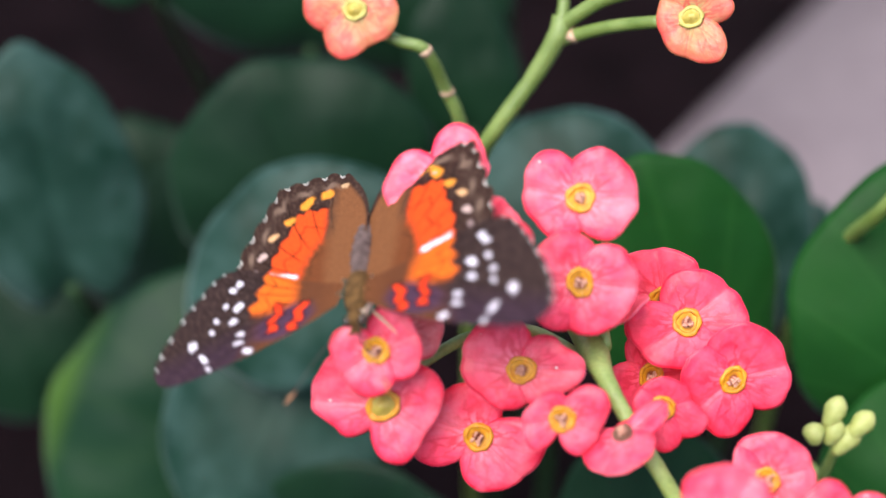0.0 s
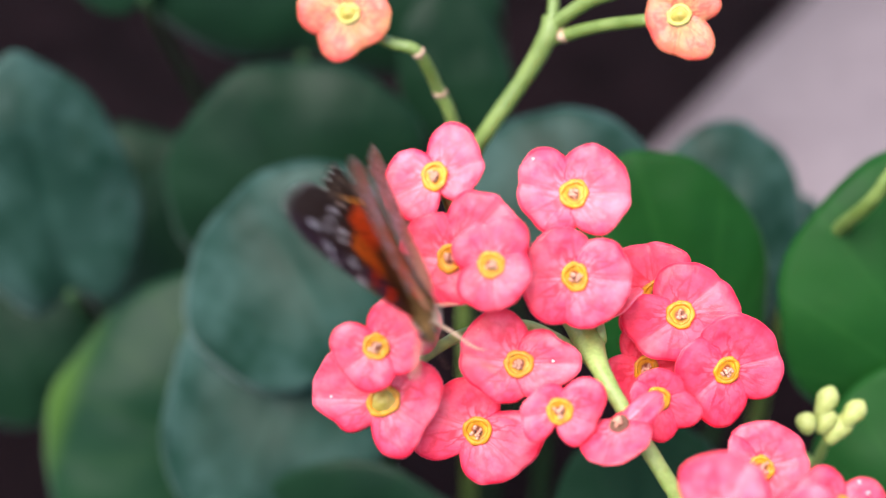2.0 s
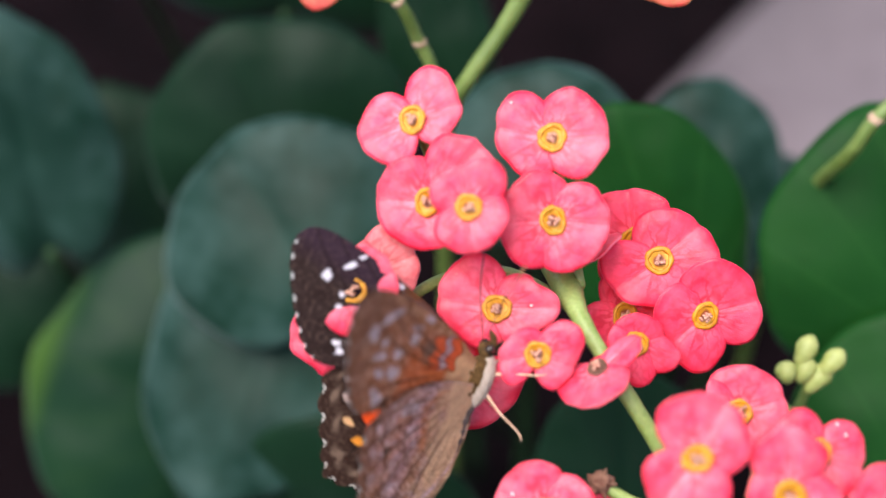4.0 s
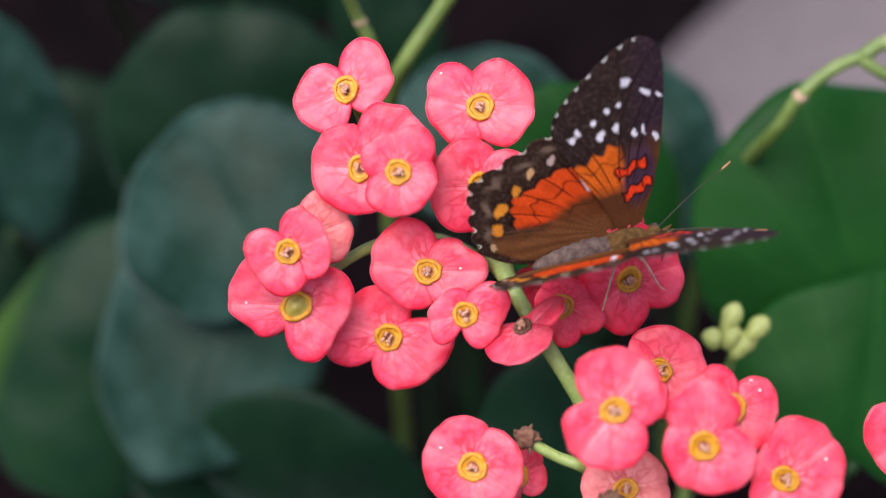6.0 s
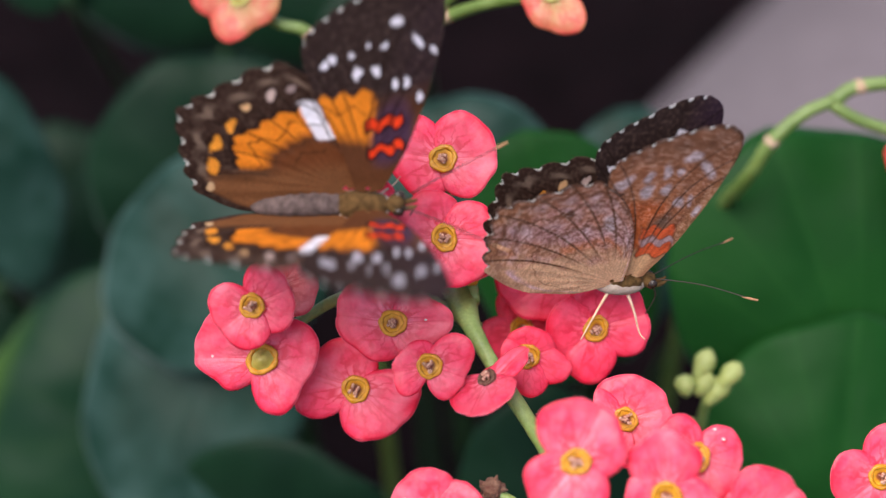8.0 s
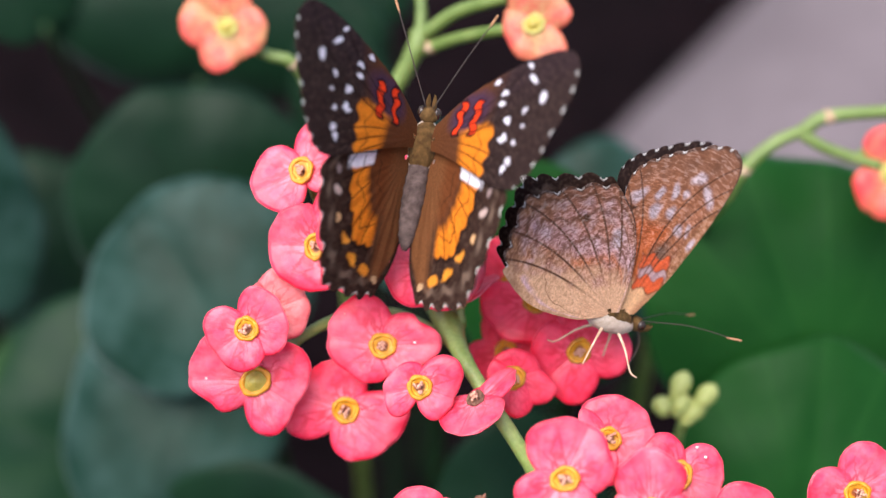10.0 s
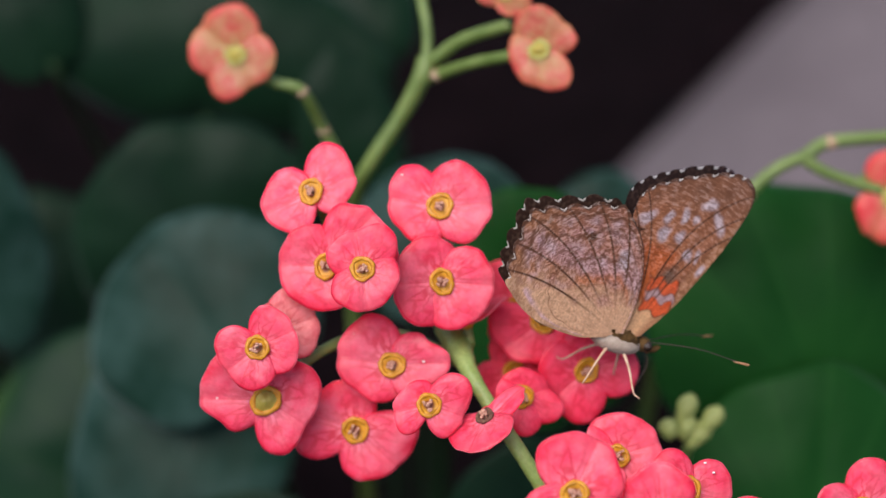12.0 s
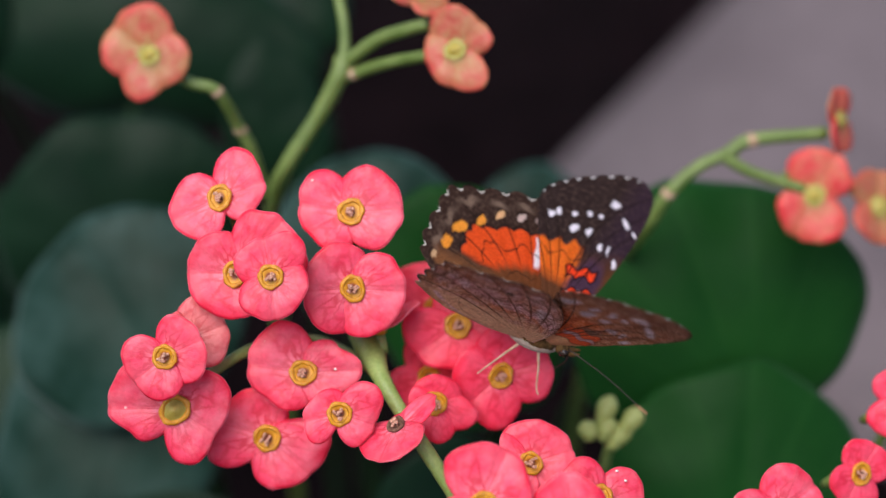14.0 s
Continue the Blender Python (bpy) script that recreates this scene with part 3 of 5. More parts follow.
RING_MESH, OLIVE_MESH, CUP_MESH, YOUNG_MESH = ring_mesh(RING), ring_mesh(OLIVE), cup_mesh(CUP, 0.0), cup_mesh(YOUNG, 0.9)
DRY_RING, DRY_CUP = ring_mesh(DRY), cup_mesh(DRY, 0.3)
STAMENS = [stamen_mesh(k) for k in range(5)]
TONES = [(PINK, "open coral pink flower with a yellow nectar ring", "flower"), (PEACH, "fading peach flower with a greenish centre", "flower"),
         (PINK_SHADED, "pink flower, its colour deepened for shade from the ones above", "flower"), (PALE, "pale pink flower seen from its side", "flower"),
         (FADED, "faded red flower with a greenish centre on a thin stem", "flower"),
         (PINK, "half-folded coral flower with a dried brown centre", "flower")]


def flower(i, u, v, d, lean_to, lean, tone, young, notch, one, two):
    """A flower of two bracts at (u, v, d), its face leaning towards a direction in the slope's plane. notch: angle and reach of the two clefts
    between the bracts; one, two: each bract's fold angle and the reach of its first lobe, its fold and its second lobe; degrees, mm."""
    rnd = random.Random(i * 7 + 1)
    mat, label, cat = TONES[tone]
    root = new("flower")
    a = radians(lean_to)
    tip = Matrix.Rotation(radians(lean), 3, Vector((-math.sin(a), math.cos(a), 0)))
    root.matrix_world = stand(u, v, d, tip)
    cleft = (notch[:2], notch[2:], (notch[0] + 360, notch[1]))
    for k, (crease, lobe_a, reach, lobe_b) in enumerate((one, two)):
        me = bract_mesh(cleft[k:k + 2], crease, lobe_a, reach, lobe_b, i * 11 + k, mat)
        raise_ = rnd.uniform(1, 5) + (16 if lean > 55 else 0)
        fold = radians(crease + 90)
        m = Matrix.Translation((0, 0, 0.0002 + 0.0003 * k)) @ Matrix.Rotation(radians(-raise_), 4, Vector((math.cos(fold), math.sin(fold), 0)))
        b = part("bract", me, root, "", m)
        thick = b.modifiers.new("thickness", "SOLIDIFY")
        thick.thickness = 0.00022
    length = (one[2] + two[2] + max(one[1], one[3]) + max(two[1], two[3])) / 2
    size = (1.0 if length > 11 else 0.88) * (0.92 if tone in (1, 4) else 1.0)
    if young:
        size *= 1.18
    grow = Matrix.Translation((0, 0, 0.00028)) @ Matrix.Rotation(rnd.random() * 6, 4, "Z") @ Matrix.Diagonal((size, size * rnd.uniform(0.82, 1.0), size, 1))
    if tone == 5:
        grow = grow @ Matrix.Diagonal((0.7, 0.7, 1.2, 1))
    part("cup", DRY_CUP if tone == 5 else YOUNG_MESH if young or tone in (1, 4) else CUP_MESH, root, "", grow)
    part("nectary_ring", DRY_RING if tone == 5 else OLIVE_MESH if tone in (1, 4) else RING_MESH, root, "" if tone in (1, 4, 5) else "yellow nectar ring", grow)
    if not young and tone not in (1, 4):
        for k in range(6):
            q = k * math.tau / 5 + rnd.random()
            r = 0.00036 * rnd.uniform(0.6, 1.3) if k < 5 else 0
            part("stamen", STAMENS[(i + k) % 5], root, "", Matrix.Translation((r * math.cos(q), r * math.sin(q), 0.0007)) @ Matrix.Rotation(rnd.random() * 6, 4, "Z") @ Matrix.Scale(1.05, 4))
    for du, dv in DROPS.get(i, ()):
        q = tip.inverted() @ Vector((du, dv, 0))
        bm = bmesh.new()
        ellipsoid(bm, Matrix.Translation((q.x * 0.001, q.y * 0.001, 0.0011)), 0.00020, 0.00015, 0.00012, 10, 8)
        part("droplet", mesh_of("droplet", bm, DROP), root, "tiny white droplet")
    if d > 5:
        return tagged(root, label, cat, "flowers of the cluster")
    # the little stalk below
    inv = root.matrix_world.to_3x3().inverted()
    down = inv @ (-AXIS_N * 0.0065 + Vector((0, 0, -0.0045)) + (Vector((0, 0, HEIGHT - 0.012)) - at(u, v, 0)) * min(0.10, 0.0025 / max((at(u, v, 0) - Vector((0, 0, HEIGHT))).length, 0.001)))
    bm = bmesh.new()
    tube(bm, [(0, 0, -0.0012), Vector((0, 0, -0.0034)), down], [0.0006, 0.00055, 0.0006], 8, 5)
    part("pedicel", mesh_of("pedicel", bm, STEM), root)
    return tagged(root, label, cat, "flowers of the cluster")


# white droplets: number of the flower, places on it in mm
DROPS = {8: [(4.0, 0.4)], 20: [(2.2, 3.4), (3.2, 2.2)], 21: [(4.6, 2.4), (1.8, -3.6)], 22: [(-3.8, 2.2)]}
flower(0, -17.9, 6.7, -9.6, 120, 14, 0, 0, notch=(-70, 2.2, 113, 3.1), one=(22, 4.6, 6.1, 6.9), two=(208, 5.4, 6.8, 6.0))
flower(1, -1.8, 5.0, -8.5, 90, 8, 0, 0, notch=(103, 4.6, 276, 3.9), one=(171, 7.1, 6.8, 5.8), two=(363, 6.2, 6.8, 6.5))
flower(2, -15.9, -2.5, -11.0, 180, 6, 0, 0, notch=(-25, 5.0, 96, 5.2), one=(48, 9.3, 9.3, 8.4), two=(177, 6.1, 6.2, 5.7))
flower(3, -11.2, -2.8, -16.0, 90, 4, 0, 0, notch=(19, 4.2, 192, 3.4), one=(101, 6.1, 5.0, 5.0), two=(276, 5.2, 5.4, 4.8))
flower(4, -1.6, -4.4, -10.3, 0, 6, 0, 0, notch=(69, 4.6, 261, 5.7), one=(183, 6.3, 6.2, 6.6), two=(357, 6.5, 6.8, 6.3))
flower(5, -24.0, -12.4, -15.3, 200, 6, 0, 0, notch=(-57, 4.1, 119, 2.6), one=(26, 5.2, 5.3, 5.4), two=(218, 5.3, 5.0, 5.4))
flower(6, -22.0, -10.8, -10.0, 20, 10, 3, 0, notch=(-70, 3.6, 110, 4.0), one=(24, 5.0, 5.3, 5.9), two=(190, 3.6, 3.0, 3.3))
flower(7, -23.4, -19.2, -11.0, 250, 3, 0, 1, notch=(84, 3.3, 245, 3.6), one=(179, 8.3, 8.6, 6.1), two=(329, 7.2, 6.1, 7.3))
flower(8, -7.8, -15.0, -8.5, 80, 6, 0, 0, notch=(74, 4.0, 283, 4.0), one=(172, 7.3, 7.3, 5.4), two=(363, 5.2, 7.6, 5.5))
flower(9, -12.5, -23.3, -6.0, 260, 6, 0, 0, notch=(40, 3.6, 236, 3.9), one=(162, 6.7, 6.9, 7.9), two=(319, 6.6, 7.5, 8.2))
flower(10, -3.1, -19.5, -14.1, 0, 4, 0, 0, notch=(80, 2.6, 259, 1.9), one=(193, 3.6, 4.6, 4.9), two=(342, 4.6, 4.7, 5.8))
flower(11, 4.2, -21.5, -14.0, 122, 54, 5, 0, notch=(2, 3.0, 150, 2.4), one=(44, 5.6, 6.2, 2.4), two=(258, 5.2, 5.8, 5.4))
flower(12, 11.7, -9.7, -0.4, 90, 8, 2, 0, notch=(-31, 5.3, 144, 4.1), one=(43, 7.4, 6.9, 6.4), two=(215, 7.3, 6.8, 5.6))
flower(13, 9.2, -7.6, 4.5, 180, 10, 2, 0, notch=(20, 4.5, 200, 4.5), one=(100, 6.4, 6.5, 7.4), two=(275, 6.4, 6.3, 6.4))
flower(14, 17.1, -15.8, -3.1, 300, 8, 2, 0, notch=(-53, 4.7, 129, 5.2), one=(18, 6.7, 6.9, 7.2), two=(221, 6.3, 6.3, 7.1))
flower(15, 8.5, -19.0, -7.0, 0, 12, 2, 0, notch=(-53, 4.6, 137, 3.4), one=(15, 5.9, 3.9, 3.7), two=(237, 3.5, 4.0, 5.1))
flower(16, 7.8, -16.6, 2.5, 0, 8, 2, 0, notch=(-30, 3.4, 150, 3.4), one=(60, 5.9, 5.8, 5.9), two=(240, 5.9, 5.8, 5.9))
flower(17, 20.3, -26.1, -11.6, 60, 10, 0, 0, notch=(-85, 5.9, 131, 5.2), one=(18, 5.2, 5.9, 5.5), two=(204, 4.2, 4.3, 5.3))
flower(18, 13.9, -28.6, -27.0, 90, 4, 0, 0, notch=(-27, 4.1, 164, 3.5), one=(66, 6.0, 7.1, 7.1), two=(231, 6.1, 7.0, 6.6))
flower(19, 24.1, -32.5, -25.5, 270, 6, 0, 0, notch=(31, 4.1, 152, 4.5), one=(93, 6.7, 7.8, 6.9), two=(258, 4.7, 5.6, 6.5))
flower(20, 28.1, -29.4, -19.0, 60, 18, 0, 0, notch=(-105, 3.2, 75, 3.2), one=(-15, 5.6, 5.6, 5.6), two=(165, 5.6, 5.6, 5.6))
flower(21, 33.8, -36.8, -22.0, 0, 6, 0, 0, notch=(-57, 5.0, 117, 4.7), one=(42, 7.0, 7.6, 7.5), two=(229, 3.8, 4.9, 5.8))
flower(22, -1.8, -37.1, -17.7, 90, 4, 0, 0, notch=(69, 5.0, 245, 5.2), one=(158, 6.3, 6.2, 5.7), two=(331, 5.3, 6.2, 5.9))
flower(23, 3.4, -39.4, -11.0, 0, 25, 0, 0, notch=(-70, 2.4, 110, 2.4), one=(20, 4.2, 4.1, 4.2), two=(200, 4.2, 4.1, 4.2))
flower(24, 16.2, -39.7, -17.0, 90, 22, 3, 0, notch=(-80, 2.9, 100, 2.9), one=(10, 5.3, 5.3, 5.3), two=(190, 5.3, 5.3, 5.3))
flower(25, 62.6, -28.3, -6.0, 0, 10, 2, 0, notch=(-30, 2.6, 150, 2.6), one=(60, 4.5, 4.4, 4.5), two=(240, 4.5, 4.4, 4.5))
flower(26, 50.8, -32.4, -12.0, 0, 8, 0, 0, notch=(-55, 3.8, 125, 3.8), one=(35, 6.5, 6.3, 6.5), two=(215, 6.5, 6.3, 6.5))
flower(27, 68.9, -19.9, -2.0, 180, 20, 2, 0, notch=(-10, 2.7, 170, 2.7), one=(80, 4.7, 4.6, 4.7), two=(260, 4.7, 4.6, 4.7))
flower(28, -30.8, 27.2, 19.5, 180, 8, 1, 0, notch=(44, 4.7, 214, 5.2), one=(142, 7.4, 7.1, 6.9), two=(294, 6.7, 5.2, 5.9))
flower(29, 11.9, 27.1, 11.2, 180, 16, 1, 0, notch=(-12, 3.4, 150, 4.5), one=(47, 5.6, 5.3, 6.3), two=(263, 4.4, 5.2, 6.5))
flower(30, 6.6, 35.2, 16.0, 60, 40, 1, 0, notch=(60, 2.5, 240, 2.5), one=(150, 4.4, 4.4, 4.4), two=(330, 4.4, 4.4, 4.4))
flower(31, 67.7, 18.5, 27.0, 0, 54, 4, 0, notch=(5, 2.9, 185, 2.9), one=(95, 5.0, 4.8, 5.0), two=(275, 5.0, 4.8, 5.0))
flower(32, 64.4, 7.6, 27.0, 200, 14, 4, 0, notch=(-11, 3.0, 158, 3.3), one=(62, 5.9, 7.0, 6.9), two=(243, 5.7, 6.9, 7.1))
flower(33, 74.3, 5.8, 30.0, 30, 25, 1, 0, notch=(-5, 3.3, 175, 3.3), one=(85, 5.8, 5.8, 5.9), two=(265, 5.8, 5.8, 5.9))
flower(34, 1.6, -9.4, -4.5, 100, 80, 0, 0, notch=(-80, 2.4, 100, 2.4), one=(14, 5.4, 6.2, 5.0), two=(190, 4.0, 4.2, 4.0))


# ---------------------------------------------------------------- buds and a dry capsule
def bud_cluster():
    root = new("bud_cluster")
    root.matrix_world = stand(34.45, -23.75, 17.6, Matrix.Identity(3))
    for x, y, ang, ln in ((-1.6, 1.0, -22, 2.7), (1.9, -0.4, -40, 2.6), (0.3, -2.5, -40, 2.9), (-1.6, -1.5, -25, 2.1), (-4.1, -1.7, 10, 1.7)):
        bm = bmesh.new()
        ellipsoid(bm, Matrix.Identity(4), 0.00142, ln * 0.00092, 0.00135, 14, 10)
        for q in bm.verts:
            q.co.x *= 1 + 0.16 * math.sin(q.co.y * 1500)
        part("bud", mesh_of("bud", bm, BUD), root, "", Matrix.Translation((x * 0.001, y * 0.001, abs(x) * 0.0003)) @ Matrix.Rotation(radians(ang), 4, "Z"))
    inv = root.matrix_world.inverted()
    end = root.matrix_world.translation
    bm = bmesh.new()
    tube(bm, [Vector((-0.0008, -0.0032, -0.0005)), Vector((-0.001, -0.006, -0.004)), Vector((-0.001, -0.010, -0.011)), Vector((-0.002, -0.022, -0.032)), inv @ Vector((end.x - 0.004, end.y + 0.02, -0.01))], [0.0007, 0.0007, 0.0008, 0.001, 0.0012], 8, 8)
    part("stalk", mesh_of("stalk", bm, STEM), root)
    tagged(root, "tight yellow-green flower buds on a short stalk", "flower buds")


def capsule(u, v, d, size):
    root = new("seed_capsule")
    root.matrix_world = stand(u, v, d, Matrix.Identity(3))
    rnd = random.Random(5)
    bm = bmesh.new()
    ellipsoid(bm, Matrix.Identity(4), size * 0.0011, size * 0.001, size * 0.0009, 18, 14)
    for q in bm.verts:
        q.co *= 1 + 0.45 * noise.noise(q.co * 1700)
    part("husk", mesh_of("husk", bm, DRY), root)
    bm = bmesh.new()
    for k in range(5):
        a = k * math.tau / 5
        tip = Vector((math.cos(a) * 1.5, math.sin(a) * 1.5, 0.4)) * size * 0.001
        tube(bm, [(0, 0, -size * 0.0005), tip * 0.6, tip], [size * 0.0004, size * 0.0003, size * 0.00008], 6, 4)
    part("bracteole", mesh_of("bracteole", bm, DRY), root)
    tagged(root, "withered brown seed capsule on a green stem", "seed capsule")


bud_cluster()
capsule(4.5, -34.2, -14.5, 1.25)
capsule(14.2, -40.0, -22.5, 1.25)


# ---------------------------------------------------------------- butterflies
FORE = [(0.3, 1.6), (5, 4.4), (11, 6.9), (16.5, 8.6), (20.0, 9.1), (21.9, 8.5), (22.6, 6.8), (22.1, 4.0), (20.5, 0.5), (19.1, -2.0), (17.4, -4.2), (15.2, -5.2),
        (11.5, -4.4), (6.5, -2.7), (3, -1.7), (0.3, -1.2)]
HIND = [(0.28, 1.13), (4.7, 1.32), (8.93, 0.38), (12.03, -1.32), (14.1, -4.14), (13.54, -7.52), (12.22, -10.72), (11.09, -13.54), (9.96, -15.42), (7.52, -15.6), (4.89, -15.7), (2.44, -15.4),
        (0.28, -14.2), (-1.6, -10.34), (-1.88, -4.7), (-0.85, -0.94)]


def soft(x, y, cx, cy, rx, ry, turn=0.0, edge=0.22):
    """1 inside an ellipse, 0 outside it, with a narrow soft rim."""
    c, s = math.cos(radians(turn)), math.sin(radians(turn))
    dx, dy = x - cx, y - cy
    r = np.hypot((dx * c + dy * s) / rx, (dy * c - dx * s) / ry)
    return np.clip((1 + edge - r) / (2 * edge), 0, 1)


def band(q, lo, hi, edge=0.35):
    return np.clip((q - lo) / edge + 0.5, 0, 1) * np.clip((hi - q) / edge + 0.5, 0, 1)


def veins(x, y, angles, thick):
    a, r = np.arctan2(y, x), np.hypot(x, y)
    out = np.zeros_like(x)
    for g in angles:
        dist = np.abs(r * np.sin(a - radians(g) - 0.0016 * r * r * np.sign(g + 0.1) * 0.4))
        out = np.maximum(out, np.clip(1.4 - dist / thick, 0, 1) * (np.cos(a - radians(g)) > 0))
    return out


def wobble(x, y, f, amp, z=0.0):
    return np.array([noise.noise((a * f, b * f, z)) for a, b in zip(x, y)]) * amp


def paint(col, mask, rgb):
    m = mask[:, None]
    return col * (1 - m) + np.array(rgb)[None, :] * m


def fore_upper(x, y, s, rim, orange, n1, n2, n4):
    xx, yy = x + n1, y + n2
    col = np.tile(np.array((0.026, 0.014, 0.013)), (len(x), 1))
    col = paint(col, np.clip(n4 * 1.8 + 0.1, 0, 1) * 0.8, (0.070, 0.042, 0.034))
    col = paint(col, np.clip((yy - 0.30 * xx + 1.5) / 3.0, 0, 1) * np.clip((xx - 8) / 3, 0, 1) * (0.45 if orange[1] < 0.13 else 0.12), (0.040, 0.019, 0.042))
    col = paint(col, np.clip((10.5 - xx + yy * 0.25) / 3.5, 0, 1), (0.105, 0.036, 0.015))
    lim = 11.3 + 0.16 * y + 0.35 * np.sin(y * 3.1)
    body = np.clip((lim - xx) / 0.35, 0, 1) * np.clip((xx - 5.0 + 0.2 * yy) / 1.6, 0, 1) * np.clip((1.9 - yy) / 0.9, 0, 1)
    col = paint(col, body, tuple(0.55 * c + 0.45 * k for c, k in zip(orange, (0.70, 0.20, 0.015))))
    col = paint(col, body * np.clip(n4 * 2 + 0.1, 0, 1) * 0.35, orange)
    col = paint(col, np.clip((3.4 - xx) / 3, 0, 1) * 0.7, (0.135, 0.048, 0.018))
    # purple cell with two red bars
    col = paint(col, soft(xx, yy, 6.6, 2.9, 3.6, 1.9, 20), (0.062, 0.028, 0.052))
    for cx in (4.9, 7.7):
        zig = 0.30 * np.sin(yy * 3.6 + cx) - 0.18 * (yy - 2.3)
        col = paint(col, band(xx + zig, cx - 0.74, cx + 0.74, 0.2) * band(yy, 0.3, 4.3, 0.3), (0.012, 0.005, 0.007))
        col = paint(col, band(xx + zig, cx - 0.46, cx + 0.46, 0.2) * band(yy, 0.6, 4.0, 0.3) * (1 - 0.9 * band(yy, 2.9, 3.1, 0.15)), (0.78, 0.050, 0.012))
    col = paint(col, veins(x, y, (-17, -10, -3, 4, 11, 17), 0.085) * np.clip((xx - 4.5) / 3, 0, 1) * 0.9, (0.012, 0.006, 0.005))
    col = paint(col, band(xx + 0.45 * np.sin(yy * 2.1), 9.2, 9.36, 0.16) * np.clip((2.2 - yy) / 0.5, 0, 1) * 0.9, (0.02, 0.009, 0.006))
    white = (0.76, 0.70, 0.78)
    for cx, cy, rx, ry, turn in ((18.2, 4.3, 0.78, 0.58, 70), (16.2, 6.2, 0.98, 0.46, -35), (15.2, 7.6, 0.55, 0.26, -30), (14.1, -3.1, 0.70, 0.46, 55), (14.7, -2.3, 0.6, 0.40, -30),
                                 (15.0, -0.4, 0.48, 0.40, 0), (15.8, 1.4, 0.46, 0.38, 0), (15.8, 3.0, 0.46, 0.36, 30), (13.1, 0.1, 0.82, 0.66, 20),
                                 (13.3, 2.0, 0.74, 0.52, 0), (11.9, 3.7, 0.68, 0.34, 0), (11.9, 4.8, 0.76, 0.36, 10), (10.4, 6.0, 0.74, 0.34, 0)):
        col = paint(col, soft(xx + 0.25 * n4, yy - 0.2 * n4, cx, cy, rx * 0.78, ry * 0.78, turn, 0.18), white)
    col = paint(col, np.clip((s - 0.984) / 0.008, 0, 1) * (rim > 0.82), (0.60, 0.56, 0.55))
    return col


def hind_upper(x, y, s, rim, orange, n1, n2, n4):
    xx, yy, ss = x + n1, y + n2, s + n1 * 0.03
    ang = np.arctan2(y, x)
    col = np.tile(np.array((0.032, 0.015, 0.011)), (len(x), 1))
    col = paint(col, np.clip(n4 * 1.8 + 0.15, 0, 1) * 0.7, (0.085, 0.050, 0.036))
    col = paint(col, np.clip((0.50 - ss) / 0.12, 0, 1), (0.135, 0.041, 0.014))
    col = paint(col, np.clip((3.6 - xx) / 1.6, 0, 1) * np.clip((0.92 - ss) / 0.06, 0, 1), (0.17, 0.066, 0.026))
    scallop = 0.022 * np.abs(np.sin(ang * 7.5))
    lim = (0.655 if orange[1] > 0.13 else 0.69) + scallop
    inner = np.clip((xx - 3.0) / 0.9, 0, 1) * np.clip((-1.2 - yy) / 0.6, 0, 1)
    patch = np.clip((lim - ss) / 0.018, 0, 1) * np.clip((ss - (0.43 if orange[1] > 0.13 else 0.36)) / 0.08, 0, 1) * inner
    col = paint(col, patch, orange)
    col = paint(col, patch * np.clip(n4 * 2.2 + 0.1, 0, 1) * 0.4, tuple(c * k for c, k in zip(orange, (0.92, 0.72, 0.8))))
    bold = 1.45 if orange[1] > 0.13 else 0.5
    bar = yy + (1.1 if orange[1] > 0.13 else 1.75) + 0.33 * (xx - 5.6)
    col = paint(col, band(bar, -0.75 * bold, 0.62 * bold, 0.3) * band(xx, 6.4 - 0.4 * bold, 9.6 + 0.4 * bold, 0.4), (0.80, 0.75, 0.82))
    black = (0.010, 0.005, 0.004)
    spread = np.clip((ss - 0.40) / 0.1, 0, 1) * np.clip((0.86 - ss) / 0.05, 0, 1)
    col = paint(col, veins(x, y, (-8, -20, -33, -46, -58, -70), 0.085) * spread * np.clip((xx - 1.5) / 2, 0.2, 1) * 0.9, black)
    col = paint(col, band(ss + 0.030 * np.sin(ang * 15.0), 0.545, 0.556, 0.010) * inner * 0.9, black)
    col = paint(col, band(ss + 0.02 * np.sin(ang * 11.0), 0.335, 0.345, 0.010) * inner * 0.7, black)
    col = paint(col, band(ss, lim - 0.004, lim + 0.016, 0.012) * inner * 0.8, black)
    for cx, cy, r, c in ((12.6, -4.2, 0.50, (0.30, 0.21, 0.20)), (11.9, -6.5, 0.62, (0.52, 0.37, 0.33)), (10.9, -9.2, 0.64, (0.66, 0.37, 0.18)),
                         (8.9, -11.2, 0.70, (0.74, 0.27, 0.035)), (6.8, -13.3, 0.92, (0.74, 0.27, 0.03)), (4.2, -14.1, 0.9, (0.74, 0.26, 0.03)), (1.8, -14.7, 0.5, (0.50, 0.31, 0.17))):
        cx, cy = cx * 0.94, cy * 0.94
        way = math.degrees(math.atan2(cy, cx))
        col = paint(col, soft(xx + 0.3 * n4, yy, cx, cy, r * 0.72, r * 1.0, way, 0.18), c)
        col = paint(col, soft(xx, yy, cx * 1.055, cy * 1.055, r * 0.28, r * 0.8, way, 0.3) * 0.8, (0.016, 0.008, 0.006))
    for g in (-2, -14, -26, -39, -52, -64, -76):
        col = paint(col, np.exp(-((np.degrees(ang) - g) / 3.6) ** 2) * band(ss + scallop, 0.875, 0.925, 0.025) * 0.8, (0.20, 0.130, 0.095))
    col = paint(col, np.clip((s - 0.983) / 0.008, 0, 1) * (rim > 0.80), (0.58, 0.52, 0.48))
    return col


